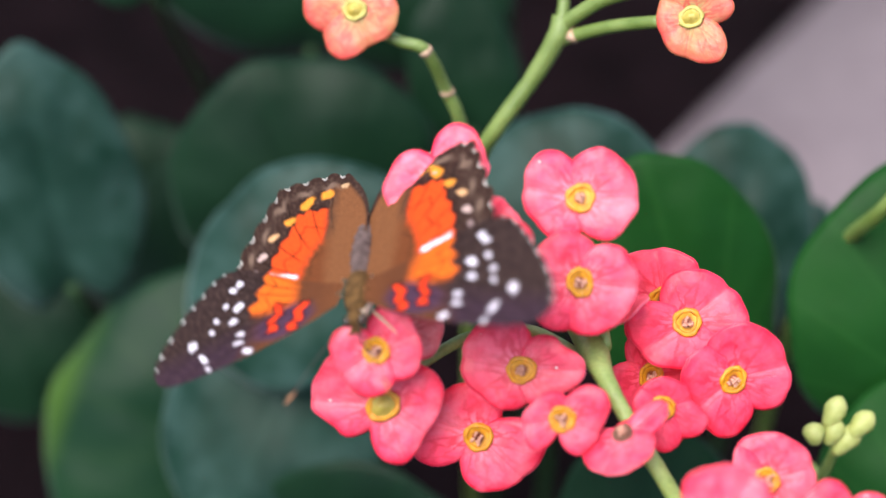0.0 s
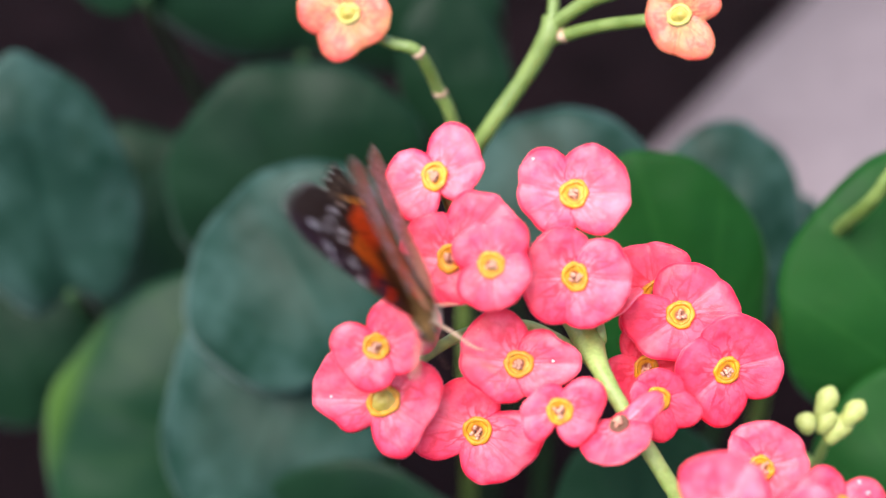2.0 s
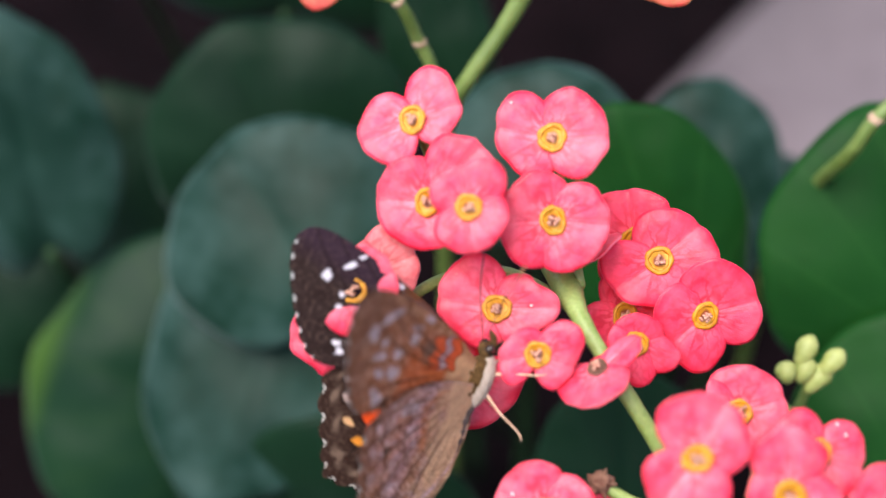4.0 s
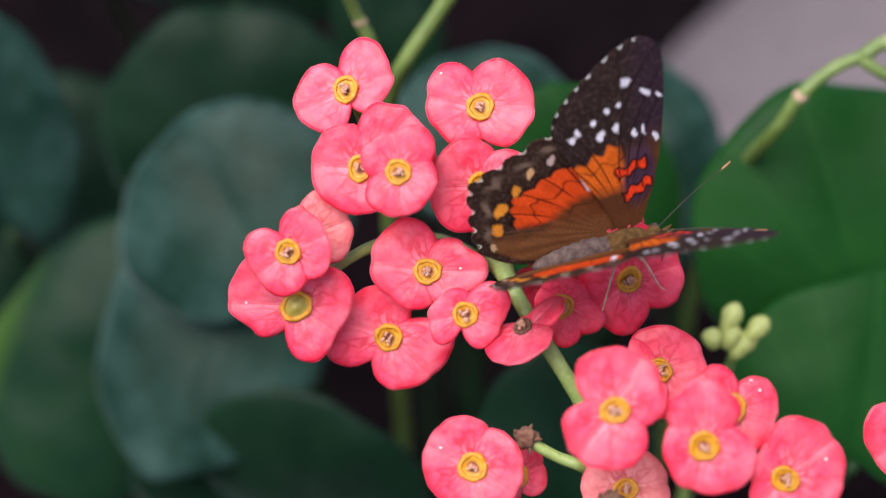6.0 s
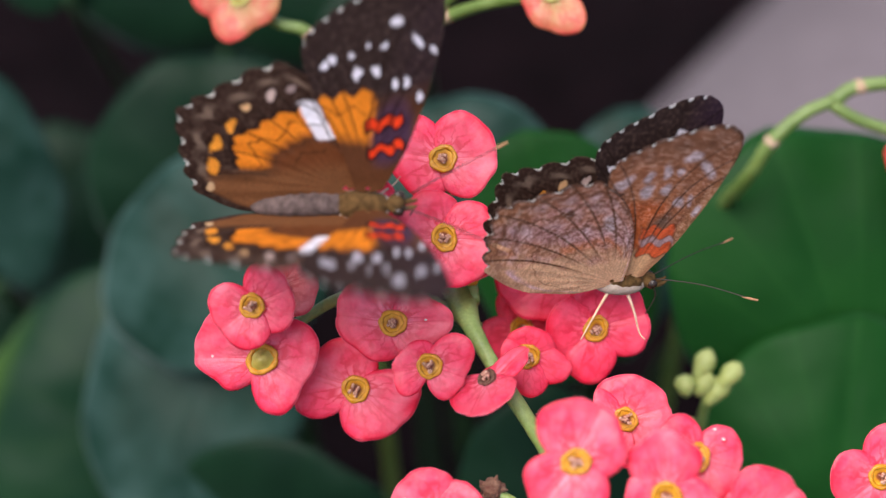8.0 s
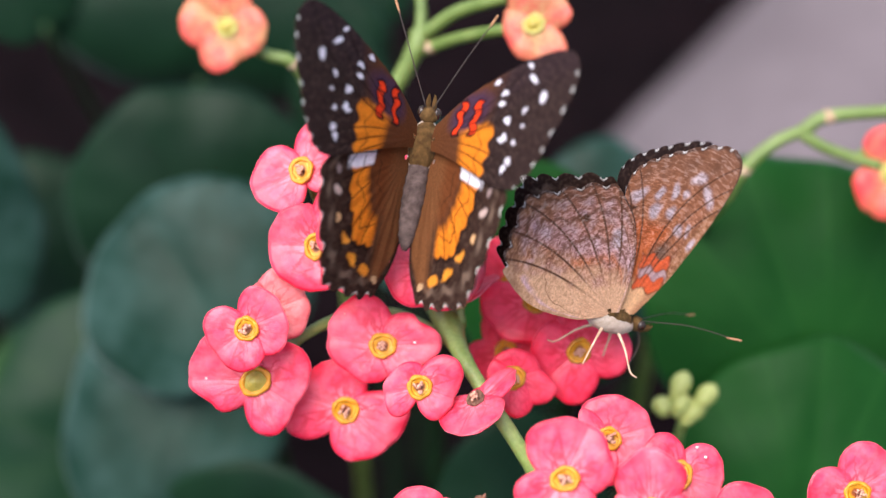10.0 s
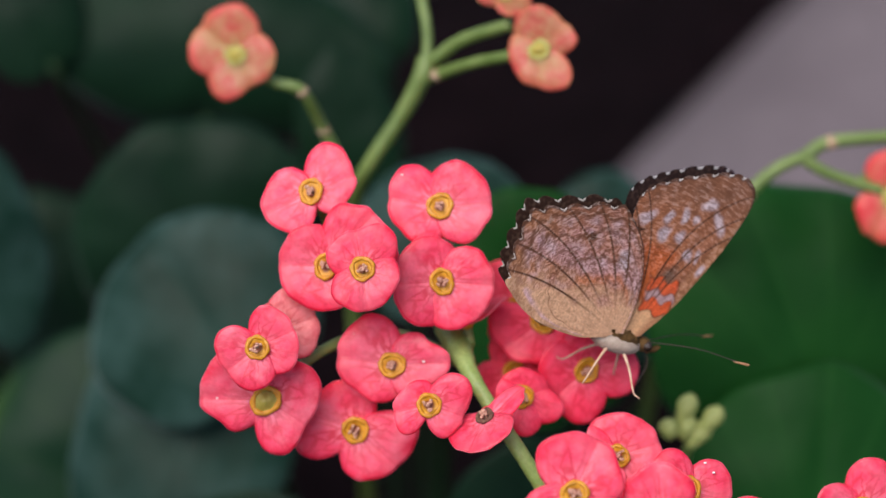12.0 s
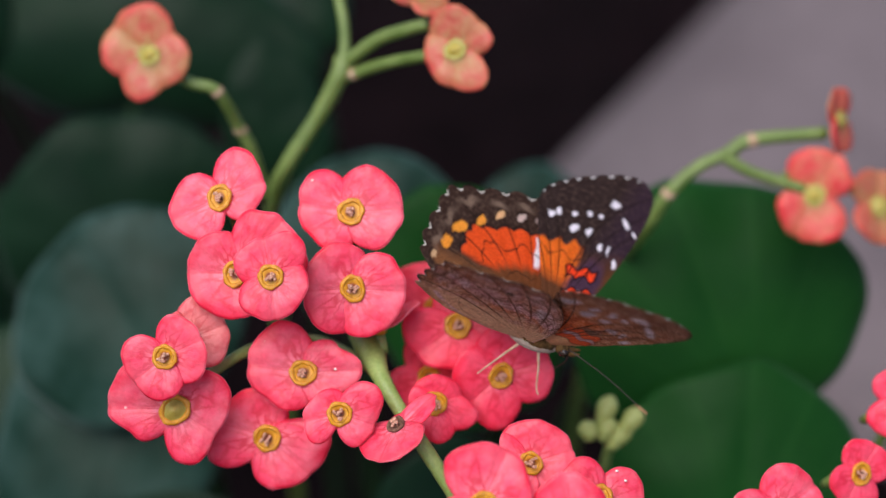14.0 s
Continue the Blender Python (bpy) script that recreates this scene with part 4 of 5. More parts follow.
def fore_lower(x, y, s, rim, n1, n2, n3):
    xx, yy = x + n1, y + n2
    col = np.tile(np.array((0.420, 0.152, 0.075)), (len(x), 1))
    col = paint(col, np.clip(n3 * 1.6 + 0.3, 0, 1) * 0.6, (0.490, 0.215, 0.135))
    col = paint(col, np.clip((xx - 14.5) / 5, 0, 1) * 0.6, (0.21, 0.105, 0.070))
    col = paint(col, np.clip((5.6 - xx) / 2.5, 0, 1), (0.762, 0.414, 0.216))
    col = paint(col, np.clip((yy - 0.42 * xx - 0.4) / 0.9, 0, 1) * 0.85, (0.46, 0.20, 0.10))
    col = paint(col, band(xx, 4.4, 11.4, 0.8) * np.clip((3.0 - yy) / 1.2, 0, 1), (0.560, 0.127, 0.036))
    col = paint(col, soft(xx, yy, 8.4, 2.2, 1.3, 1.0, 40, 0.5), (0.20, 0.11, 0.075))
    for cx in (4.3, 7.0):
        zig = 0.35 * np.sin(yy * 3)
        col = paint(col, band(xx + zig, cx - 0.95, cx + 0.95, 0.3) * band(yy, 0.0, 4.2, 0.4), (0.10, 0.035, 0.015))
        col = paint(col, band(xx + zig, cx - 0.75, cx + 0.75, 0.3) * band(yy, 0.2, 4.0, 0.4), (0.694, 0.109, 0.036))
    col = paint(col, band(xx + 0.35 * np.sin(yy * 3), 5.15, 6.1, 0.3) * band(yy, 0.4, 4.2, 0.4), (0.470, 0.291, 0.299))
    for cx, cy, rx, ry, turn in ((18.1, 3.9, 1.05, 0.75, 60), (16.3, 6.0, 1.5, 0.62, -35), (14.2, -3.1, 1.25, 0.62, 40), (15.0, -0.5, 0.85, 0.5, 20), (15.8, 1.4, 0.95, 0.5, 0), (15.8, 3.0, 0.6, 0.45, 0),
                           (12.9, -0.3, 1.0, 0.75, 20), (13.2, 1.9, 0.85, 0.6, 0), (11.5, 3.5, 0.7, 0.45, 0), (11.8, 4.8, 0.8, 0.4, 0), (10.2, 6.0, 0.8, 0.35, 20)):
        col = paint(col, soft(xx + n3 * 0.3, yy - n3 * 0.25, cx, cy, rx, ry, turn, 0.35) * 0.9, (0.627, 0.504, 0.549))
    col = paint(col, veins(x, y, (-17, -10, -3, 4, 11, 17), 0.125) * np.clip((np.hypot(x, y) - 3.0) / 5, 0.1, 1) * 0.95, (0.075, 0.028, 0.014))
    col = paint(col, soft(xx, yy, 12.4, -3.9, 0.28, 1.2, -20), (0.02, 0.01, 0.01))
    col = paint(col, np.clip((s - 0.97) / 0.015, 0, 1) * (x > 14), (0.08, 0.04, 0.03))
    col = paint(col, np.clip((s - 0.984) / 0.008, 0, 1) * (rim > 0.78), (0.800, 0.762, 0.739))
    ripple = 0.6 * np.clip((xx - 3.0) / 3, 0.15, 1) * (1 - 0.7 * band(xx, 3, 8.5, 1) * band(yy, -1, 4, 0.5))
    return np.clip(col * 1.02, 0, 0.84), ripple


def hind_lower(x, y, s, rim, n1, n2, n3):
    xx, yy, ss = x + n1, y + n2, s + n1 * 0.03
    col = np.tile(np.array((0.700, 0.395, 0.235)), (len(x), 1))
    far = np.clip((xx - 2.6 + 2.4 * n3 - 0.06 * yy) / 3.6, 0, 1)
    tail = np.clip((-yy - 9.5) / 4, 0, 1)
    col = paint(col, far * np.clip((xx + 1.0) / 2, 0, 1), (0.490, 0.200, 0.135))
    col = paint(col, far * np.clip(n3 * 2.2 + 0.1, 0, 1) * 0.55 * (1 - tail * 0.5), (0.570, 0.315, 0.325))
    col = paint(col, far * np.clip(-n3 * 2.4 - 0.1, 0, 1) * 0.65, (0.230, 0.080, 0.046))
    col = paint(col, tail * far * 0.6, (0.582, 0.244, 0.097))
    col = paint(col, band(xx + 0.8 * n3, 5.6, 8.2, 1.0) * 0.6, (0.600, 0.350, 0.372))
    col = paint(col, np.clip((ss - 0.80) / 0.10, 0, 1) * np.clip(0.6 + n3, 0, 1) * 0.6, (0.260, 0.105, 0.060))
    col = paint(col, np.clip((xx - 7.5) / 3, 0, 1) * np.clip(0.35 - n3 * 1.5, 0, 1) * 0.55, (0.240, 0.100, 0.062))
    col = paint(col, band(ss, 0.40, 0.45, 0.05) * band(xx, 4.0, 8.5, 1.2) * 0.8, (0.627, 0.188, 0.077))
    col = paint(col, band(ss + 0.05 * n3, 0.76, 0.83, 0.04) * np.clip(0.3 - n3 * 1.8, 0, 1) * 0.8, (0.650, 0.404, 0.464))
    col = paint(col, soft(xx, yy, 8.6, -2.2, 1.25, 0.8, -30, 0.3) * 0.9, (0.582, 0.470, 0.515))
    # broken lilac rows between dark wavy ones
    ang = np.degrees(np.arctan2(y, x))
    cell = np.clip(1.25 - np.abs(((ang + 2) % 12.5) - 6.25) / 4.4, 0, 1)
    for ring, wide, share in ((0.53, 0.035, 0.75), (0.72, 0.045, 0.7), (0.87, 0.030, 0.65)):
        shift = 0.02 * np.sin(np.radians(ang) * 9 + ring * 20)
        col = paint(col, band(ss + shift, ring + wide, ring + wide + 0.03, 0.02) * far * 0.7, (0.115, 0.048, 0.028))
        col = paint(col, band(ss + shift, ring - wide, ring + wide, 0.03) * cell * far * np.clip(0.7 + n3, 0, 1) * share, (0.640, 0.440, 0.470))
    col = paint(col, soft(xx, yy, 10.0, -7.2, 0.42, 0.42), (0.05, 0.02, 0.012))
    col = paint(col, veins(x, y, (4, -8, -20, -33, -46, -58, -70), 0.135) * np.clip((np.hypot(x, y) - 3.0) / 5, 0.1, 1), (0.070, 0.028, 0.014))
    col = paint(col, band(ss + 0.024 * np.sin(yy * 2.4 + xx), 0.615, 0.628, 0.012) * 0.8, (0.16, 0.06, 0.03))
    col = paint(col, band(ss + 0.02 * np.sin(yy * 2.0), 0.395, 0.405, 0.012) * np.clip((xx - 3) / 1, 0, 1) * 0.8, (0.18, 0.07, 0.03))
    col = paint(col, np.clip((s - 0.968) / 0.015, 0, 1) * (x > 2.5), (0.07, 0.04, 0.032))
    col = paint(col, np.clip((s - 0.983) / 0.008, 0, 1) * (rim > 0.80), (0.650, 0.582, 0.538))
    return np.clip(col * 1.02, 0, 0.84), 0.30 + 0.40 * far


def wing_mesh(kind, side, orange, seed):
    """A thin wing with an upper and an under sheet, coloured scale by scale; side 1 right, -1 left."""
    line = spline([(x, y, 0) for x, y in (FORE if kind == "fore" else HIND)], 22)
    ox, oy = np.array([p.x for p in line]), np.array([p.y for p in line])
    n = len(line)
    along = np.linspace(0, 1, n)
    lo, hi = (0.36, 0.74) if kind == "fore" else (0.24, 0.80)
    outer = np.clip((along - lo) / 0.04, 0, 1) * np.clip((hi - along) / 0.04, 0, 1)
    phase = (along - lo) / (hi - lo) * math.tau * 9
    r = np.hypot(ox, oy)
    grow = 1 + outer * (0.018 if kind == "fore" else 0.040) * np.abs(np.sin(phase / 2)) / np.maximum(r / 18, 0.5)
    ox, oy = ox * grow, oy * grow
    rim = outer * np.abs(np.cos(phase / 2)) ** 2
    ns = 112
    s = np.concatenate([np.linspace(0.03, 0.88, ns - 22), np.linspace(0.886, 1.0, 22)])
    x, y = (s[:, None] * ox[None, :]).ravel(), (s[:, None] * oy[None, :]).ravel()
    sv, rv = np.repeat(s, n), np.tile(rim, ns)
    n1, n2, n3 = wobble(x, y, 0.8, 0.32, seed), wobble(x, y, 0.8, 0.32, seed + 5), wobble(x, y, 0.55, 0.9, seed + 9)
    n4 = wobble(x, y, 2.3, 0.9, seed + 14)
    ang, rr = np.arctan2(y, x), np.hypot(x, y)
    z = 0.03 * np.cos(ang * 38) * np.clip(rr / 10, 0, 1) - 0.0022 * rr * rr * (1 if kind == "fore" else 0.6) + 0.10 * n3
    if kind == "fore":
        z = z + 0.55
        up, (low, ripple) = fore_upper(x, y, sv, rv, orange, n1, n2, n4), fore_lower(x, y, sv, rv, n1, n2, n3)
    else:
        up, (low, ripple) = hind_upper(x, y, sv, rv, orange, n1, n2, n4), hind_lower(x, y, sv, rv, n1, n2, n3)
    half = 0.05 * (1 - 0.7 * sv)
    co = np.concatenate([np.stack([x * side, y, z + half], 1), np.stack([x * side, y, z - half], 1)]) * 0.001
    k, j = np.meshgrid(np.arange(ns - 1), np.arange(n - 1), indexing="ij")
    a = (k * n + j).ravel()
    top = np.stack([a, a + n, a + n + 1, a + 1], 1)
    m = ns * n
    bottom = top[:, ::-1] + m
    e = np.arange(n - 1) + (ns - 1) * n
    edge = np.stack([e, e + m, e + m + 1, e + 1], 1)
    faces = np.concatenate([top, bottom, edge])
    if side < 0:
        faces = faces[:, ::-1]
    me = bpy.data.meshes.new("wing")
    me.from_pydata(co.tolist(), [], faces.tolist())
    ca = me.color_attributes.new("scales", "FLOAT_COLOR", "POINT")
    rgba = np.ones((len(co), 4), dtype=np.float32)
    rgba[:, :3] = np.concatenate([up, low])
    rgba[:, 3] = np.concatenate([np.zeros(len(x)), ripple])
    ca.data.foreach_set("color", rgba.ravel())
    me.polygons.foreach_set("use_smooth", [True] * len(me.polygons))
    me.materials.append(WING)
    me.update()
    return me


FORE_HINGE, HIND_HINGE = (1.3, 2.2, 1.6), (1.42, 0.2, 1.4)


def butterfly(orange, label, seed, size):
    """Body along y (head at +y), back towards z, in metres; returns the root and its four wings by side."""
    root = new("butterfly")
    root.scale = (size, size, size)
    mm = 0.001
    bm = bmesh.new()
    ellipsoid(bm, Matrix.Translation((0, 1.4 * mm, 0.7 * mm)), 1.55 * mm, 3.1 * mm, 1.6 * mm, 20, 14)
    for q in bm.verts:
        q.co += Vector((noise.noise(q.co * 2200), noise.noise(q.co * 2300 + Vector((4, 0, 0))), noise.noise(q.co * 2100))) * 0.00016
    part("thorax", mesh_of("thorax", bm, FUR), root)
    bm = bmesh.new()
    ellipsoid(bm, Matrix.Translation((0, 1.3 * mm, 0.35 * mm)), 1.66 * mm, 3.5 * mm, 1.55 * mm, 18, 12)
    part("breast", mesh_of("breast", bm, BELLY), root, "pale furry breast")
    bm = bmesh.new()
    ps = [(0, -0.6 * mm, 0.7 * mm), (0, -3 * mm, 0.9 * mm), (0, -6 * mm, 0.6 * mm), (0, -8.6 * mm, 0.2 * mm), (0, -9.8 * mm, 0)]
    tube(bm, ps, [1.1 * mm, 1.26 * mm, 1.16 * mm, 0.85 * mm, 0.25 * mm], 18, 8)
    for q in bm.verts:
        ringed = 1 + 0.05 * math.sin(q.co.y / mm * 5.2)
        q.co.x *= ringed
        q.co.z *= ringed
    part("abdomen", mesh_of("abdomen", bm, ABDOMEN), root, "ringed grey-brown abdomen")
    bm = bmesh.new()
    ellipsoid(bm, Matrix.Translation((0, 5.0 * mm, 0.9 * mm)), 1.05 * mm, 0.95 * mm, 0.95 * mm, 16, 12)
    part("head", mesh_of("head", bm, FUR), root)
    for sx in (-1, 1):
        bm = bmesh.new()
        ellipsoid(bm, Matrix.Translation((sx * 0.82 * mm, 5.3 * mm, 0.95 * mm)), 0.5 * mm, 0.62 * mm, 0.62 * mm, 14, 10)
        part("eye", mesh_of("eye", bm, EYE), root)
        bm = bmesh.new()
        tube(bm, [(sx * 0.3 * mm, 5.6 * mm, 0.3 * mm), (sx * 0.35 * mm, 6.6 * mm, 0.7 * mm), (sx * 0.3 * mm, 7.2 * mm, 1.3 * mm)], [0.3 * mm, 0.28 * mm, 0.08 * mm], 8, 5)
        part("palp", mesh_of("palp", bm, FUR), root)
        bm = bmesh.new()
        a0, a1 = Vector((sx * 0.4, 5.7, 1.5)) * mm, Vector((sx * 5.2, 15.6, 3.4)) * mm
        tube(bm, [a0, a0.lerp(a1, 0.5) + Vector((0, 0, 0.5 * mm)), a1], [0.07 * mm, 0.06 * mm, 0.06 * mm], 6, 8)
        feeler = part("antenna", mesh_of("antenna", bm, FEELER), root, "thin dark antenna")
        bm = bmesh.new()
        way = (a1 - a0).normalized()
        tube(bm, [a1 - way * 1.0 * mm, a1, a1 + way * 0.9 * mm], [0.06 * mm, 0.15 * mm, 0.11 * mm], 8, 6)
        part("club", mesh_of("club", bm, CLUB), feeler, "orange-brown club")
        for y, fy, fx, fz in ((2.6, 4.6, 3.4, -4.4), (0.4, -2.2, 3.8, -4.6)):
            bm = bmesh.new()
            knee = Vector((sx * (fx * 0.6), (y + fy) / 2, -2.2)) * mm
            tube(bm, [Vector((sx * 0.7, y, -0.6)) * mm, knee, Vector((sx * fx, fy, fz)) * mm, Vector((sx * (fx + 0.9), fy + (0.6 if fy > 0 else -0.6), fz - 0.3)) * mm],
                 [0.22 * mm, 0.15 * mm, 0.10 * mm, 0.06 * mm], 8, 5)
            part("leg", mesh_of("leg", bm, LEG), root, "thin pale leg")
    bm = bmesh.new()
    tube(bm, [(0, 5.7 * mm, 0.2 * mm), (0, 6.6 * mm, -1.6 * mm), (0, 6.2 * mm, -4.4 * mm)], [0.11 * mm, 0.09 * mm, 0.07 * mm], 6, 6)
    part("proboscis", mesh_of("proboscis", bm, FEELER), root)
    wings = {}
    for side in (1, -1):
        for kind, hinge in (("fore", FORE_HINGE), ("hind", HIND_HINGE)):
            w = part(kind + "wing", wing_mesh(kind, side, orange, seed), root, "dark wing with orange band and white spots" if kind == "fore" else "scalloped wing with orange band")
            w.matrix_basis = Matrix.Translation((hinge[0] * side * mm, hinge[1] * mm, hinge[2] * mm))
            wings[side, kind] = w
    tagged(root, label, "butterfly", "butterflies")
    return root, wings


FIRST = butterfly((0.68, 0.070, 0.011), "brown butterfly with orange-red bands and white spots", 1.0, 1.04)
SECOND = butterfly((0.72, 0.205, 0.017), "brown butterfly with amber orange bands and white bars", 3.0, 1.13)

# seconds, place (u, v, out of the slope) in mm, the way the head points, the way the back faces, left and right wing raised by, left and right forewing swept forward,
# left and right hindwing swept (seven tenths of the forewing's where not given)
FIRST_ROWS = [
    (0, (-25.9, -5.3, 15.1), (0.00, -0.75, 0.67), (-0.31, 0.63, 0.71), 13, -6, 3, -7, 5, -1),
    (0.5, (-25.4, -5.0, 14.0), (-0.01, -0.81, 0.58), (-0.43, 0.53, 0.73), 49, 56, -18, -8, -14, -0),
    (1, (-26.1, -5.1, 15.9), (-0.05, -0.77, 0.63), (0.13, 0.62, 0.77), 61, -15, -4, -8, 5, 2),
    (1.5, (-24.7, -4.6, 14.0), (0.10, -0.75, 0.65), (-0.44, 0.55, 0.70), 54, 64, -15, -7, -12, 2),
    (1.7, (-23.1, -5.8, 18.6), (0.40, -0.61, 0.69), (-0.06, 0.73, 0.68), 68, 34, -9, -7),
    (1.9, (-22.1, -5.4, 19.2), (0.47, -0.50, 0.73), (-0.21, 0.74, 0.64), 60, 43, -2, 1),
    (2, (-18.9, -7.6, 15.6), (0.24, -0.59, 0.77), (-0.33, 0.70, 0.64), 93, 79, -9, -9),
    (2.1, (-13.4, -8.7, 13.6), (0.80, -0.56, -0.22), (0.31, 0.08, 0.95), 63, 48, -14, -12),
    (2.2, (-13.2, -18.3, 21.6), (0.68, -0.72, -0.14), (-0.16, -0.33, 0.93), 25, 0, -5, -0),
    (2.35, (-14.2, -22.4, 20.6), (0.81, -0.49, 0.31), (-0.25, 0.18, 0.95), 88, 57, -1, -1),
    (2.5, (-14.0, -20.7, 21.0), (0.68, -0.56, 0.47), (-0.19, 0.48, 0.85), 90, 28, 12, 9, 8, 10),
    (2.65, (-12.5, -26.8, 20.1), (0.40, -0.68, 0.62), (-0.50, 0.41, 0.76), 50, 22, -0, 1),
    (2.8, (-6.9, -28.6, 20.5), (-0.17, 0.70, 0.69), (-0.81, -0.50, 0.31), 50, 65, 0, 0),
    (3, (-8.8, -24.6, 24.3), (-0.40, 0.80, 0.44), (-0.91, -0.41, -0.08), 54, 43, -1, -5, -1, -3),
    (3.2, (-8.8, -24.6, 24.3), (-0.40, 0.80, 0.44), (-0.91, -0.41, -0.08), 54, 43, -1, -5, -1, -3),
    (4.2, (-10.0, -24.0, 12.0), (0.53, 0.84, 0.10), (-0.73, 0.38, 0.57), 75, 75, 0, 0),
    (5.3, (-0.6, -14.3, 19.0), (0.99, 0.06, 0.10), (-0.10, 0.08, 0.99), 41, 89, -1, 0),
    (5.4, (-0.8, -14.7, 17.5), (1.00, 0.03, -0.04), (0.04, 0.20, 0.98), 36, 76, -4, -4),
    (5.45, (0.1, -14.7, 16.5), (1.00, 0.01, -0.06), (0.06, 0.29, 0.95), 56, 74, -4, -2, -6, -2),
    (5.5, (1.0, -14.7, 15.5), (1.00, -0.01, -0.08), (0.08, 0.37, 0.93), 40, 68, -4, 0, -8, 0),
    (5.55, (4.4, -14.2, 12.0), (0.96, 0.13, -0.22), (0.15, 0.41, 0.90), 26, 60, -3, -2, -5, -2),
    (5.6, (8.1, -13.6, 8.4), (0.89, 0.28, -0.36), (0.22, 0.45, 0.87), 53, 64, -2, -5),
    (5.7, (12.2, -12.7, 8.7), (0.84, 0.24, -0.48), (0.43, 0.23, 0.87), 55, 66, -7, -6),
    (6, (14.5, -11.6, 10.9), (0.95, 0.24, -0.19), (-0.04, 0.70, 0.71), 74, 46, -11, 2, -1, -2),
    (6.5, (14.1, -11.3, 11.0), (0.93, 0.35, -0.12), (-0.01, 0.33, 0.94), 45, 55, -9, 2, 1, 1),
    (6.7, (17.0, -12.0, 8.1), (0.95, 0.30, -0.00), (-0.18, 0.58, 0.80), 73, 79, -8, -3),
    (6.85, (16.3, -12.0, 10.0), (0.98, 0.06, -0.17), (0.05, 0.81, 0.59), 83, 85, -15, -12),
    (7, (18.9, -11.7, 9.3), (0.97, 0.05, -0.23), (-0.08, 0.99, -0.11), 81, 93, 2, -3, 1, -4),
    (7.2, (17.6, -9.4, 9.6), (0.98, -0.14, -0.10), (0.18, 0.83, 0.53), 87, 87, -10, -10),
    (7.5, (19.1, -10.3, 9.5), (0.89, -0.07, -0.45), (0.06, 1.00, -0.03), 82, 101, 7, 10, 4, -8),
    (8, (18.1, -9.9, 8.0), (0.96, -0.07, -0.27), (0.22, 0.79, 0.57), 86, 91, -8, -5, 3, -3),
    (8.2, (18.1, -9.9, 8.0), (0.96, -0.07, -0.27), (0.22, 0.79, 0.57), 86, 91, -8, -5, 3, -3),
    (9.3, (17.9, -11.5, 9.5), (0.93, -0.20, -0.30), (0.28, 0.93, 0.24), 80, 86, 0, -3),
    (10.3, (19.4, -11.2, 11.3), (0.83, -0.29, -0.47), (0.36, 0.93, 0.05), 86, 95, -1, -2, 5, -3),
    (10.5, (19.4, -11.2, 11.3), (0.83, -0.29, -0.47), (0.36, 0.93, 0.05), 86, 95, -1, -2, 5, -3),
    (11, (19.3, -12.0, 10.2), (0.89, -0.31, -0.34), (0.38, 0.91, 0.17), 83, 98, -1, 2, 3, 1),
    (12, (18.9, -11.6, 10.2), (0.89, -0.29, -0.34), (0.36, 0.92, 0.17), 83, 97, -0, 1, 3, 1),
    (12.6, (18.9, -11.6, 10.2), (0.89, -0.29, -0.34), (0.36, 0.92, 0.17), 83, 97, -0, 1, 3, 1),
    (13, (17.9, -10.7, 9.5), (0.83, -0.34, -0.44), (0.46, 0.87, 0.19), 84, 80, -6, -6, 6, -2),
    (13.2, (19.5, -10.7, 7.9), (0.91, -0.36, -0.21), (0.41, 0.87, 0.27), 52, 58, -8, -7),
    (13.5, (19.6, -9.2, 9.1), (0.90, -0.23, -0.36), (0.40, 0.76, 0.51), 22, 42, -6, -0, 4, 2),
    (14, (19.5, -10.1, 9.8), (0.91, -0.40, -0.12), (0.32, 0.47, 0.83), 12, 81, -3, 6, 5, 8),
]
GROUND_REST = (-230.0, 18.6, -356.3)
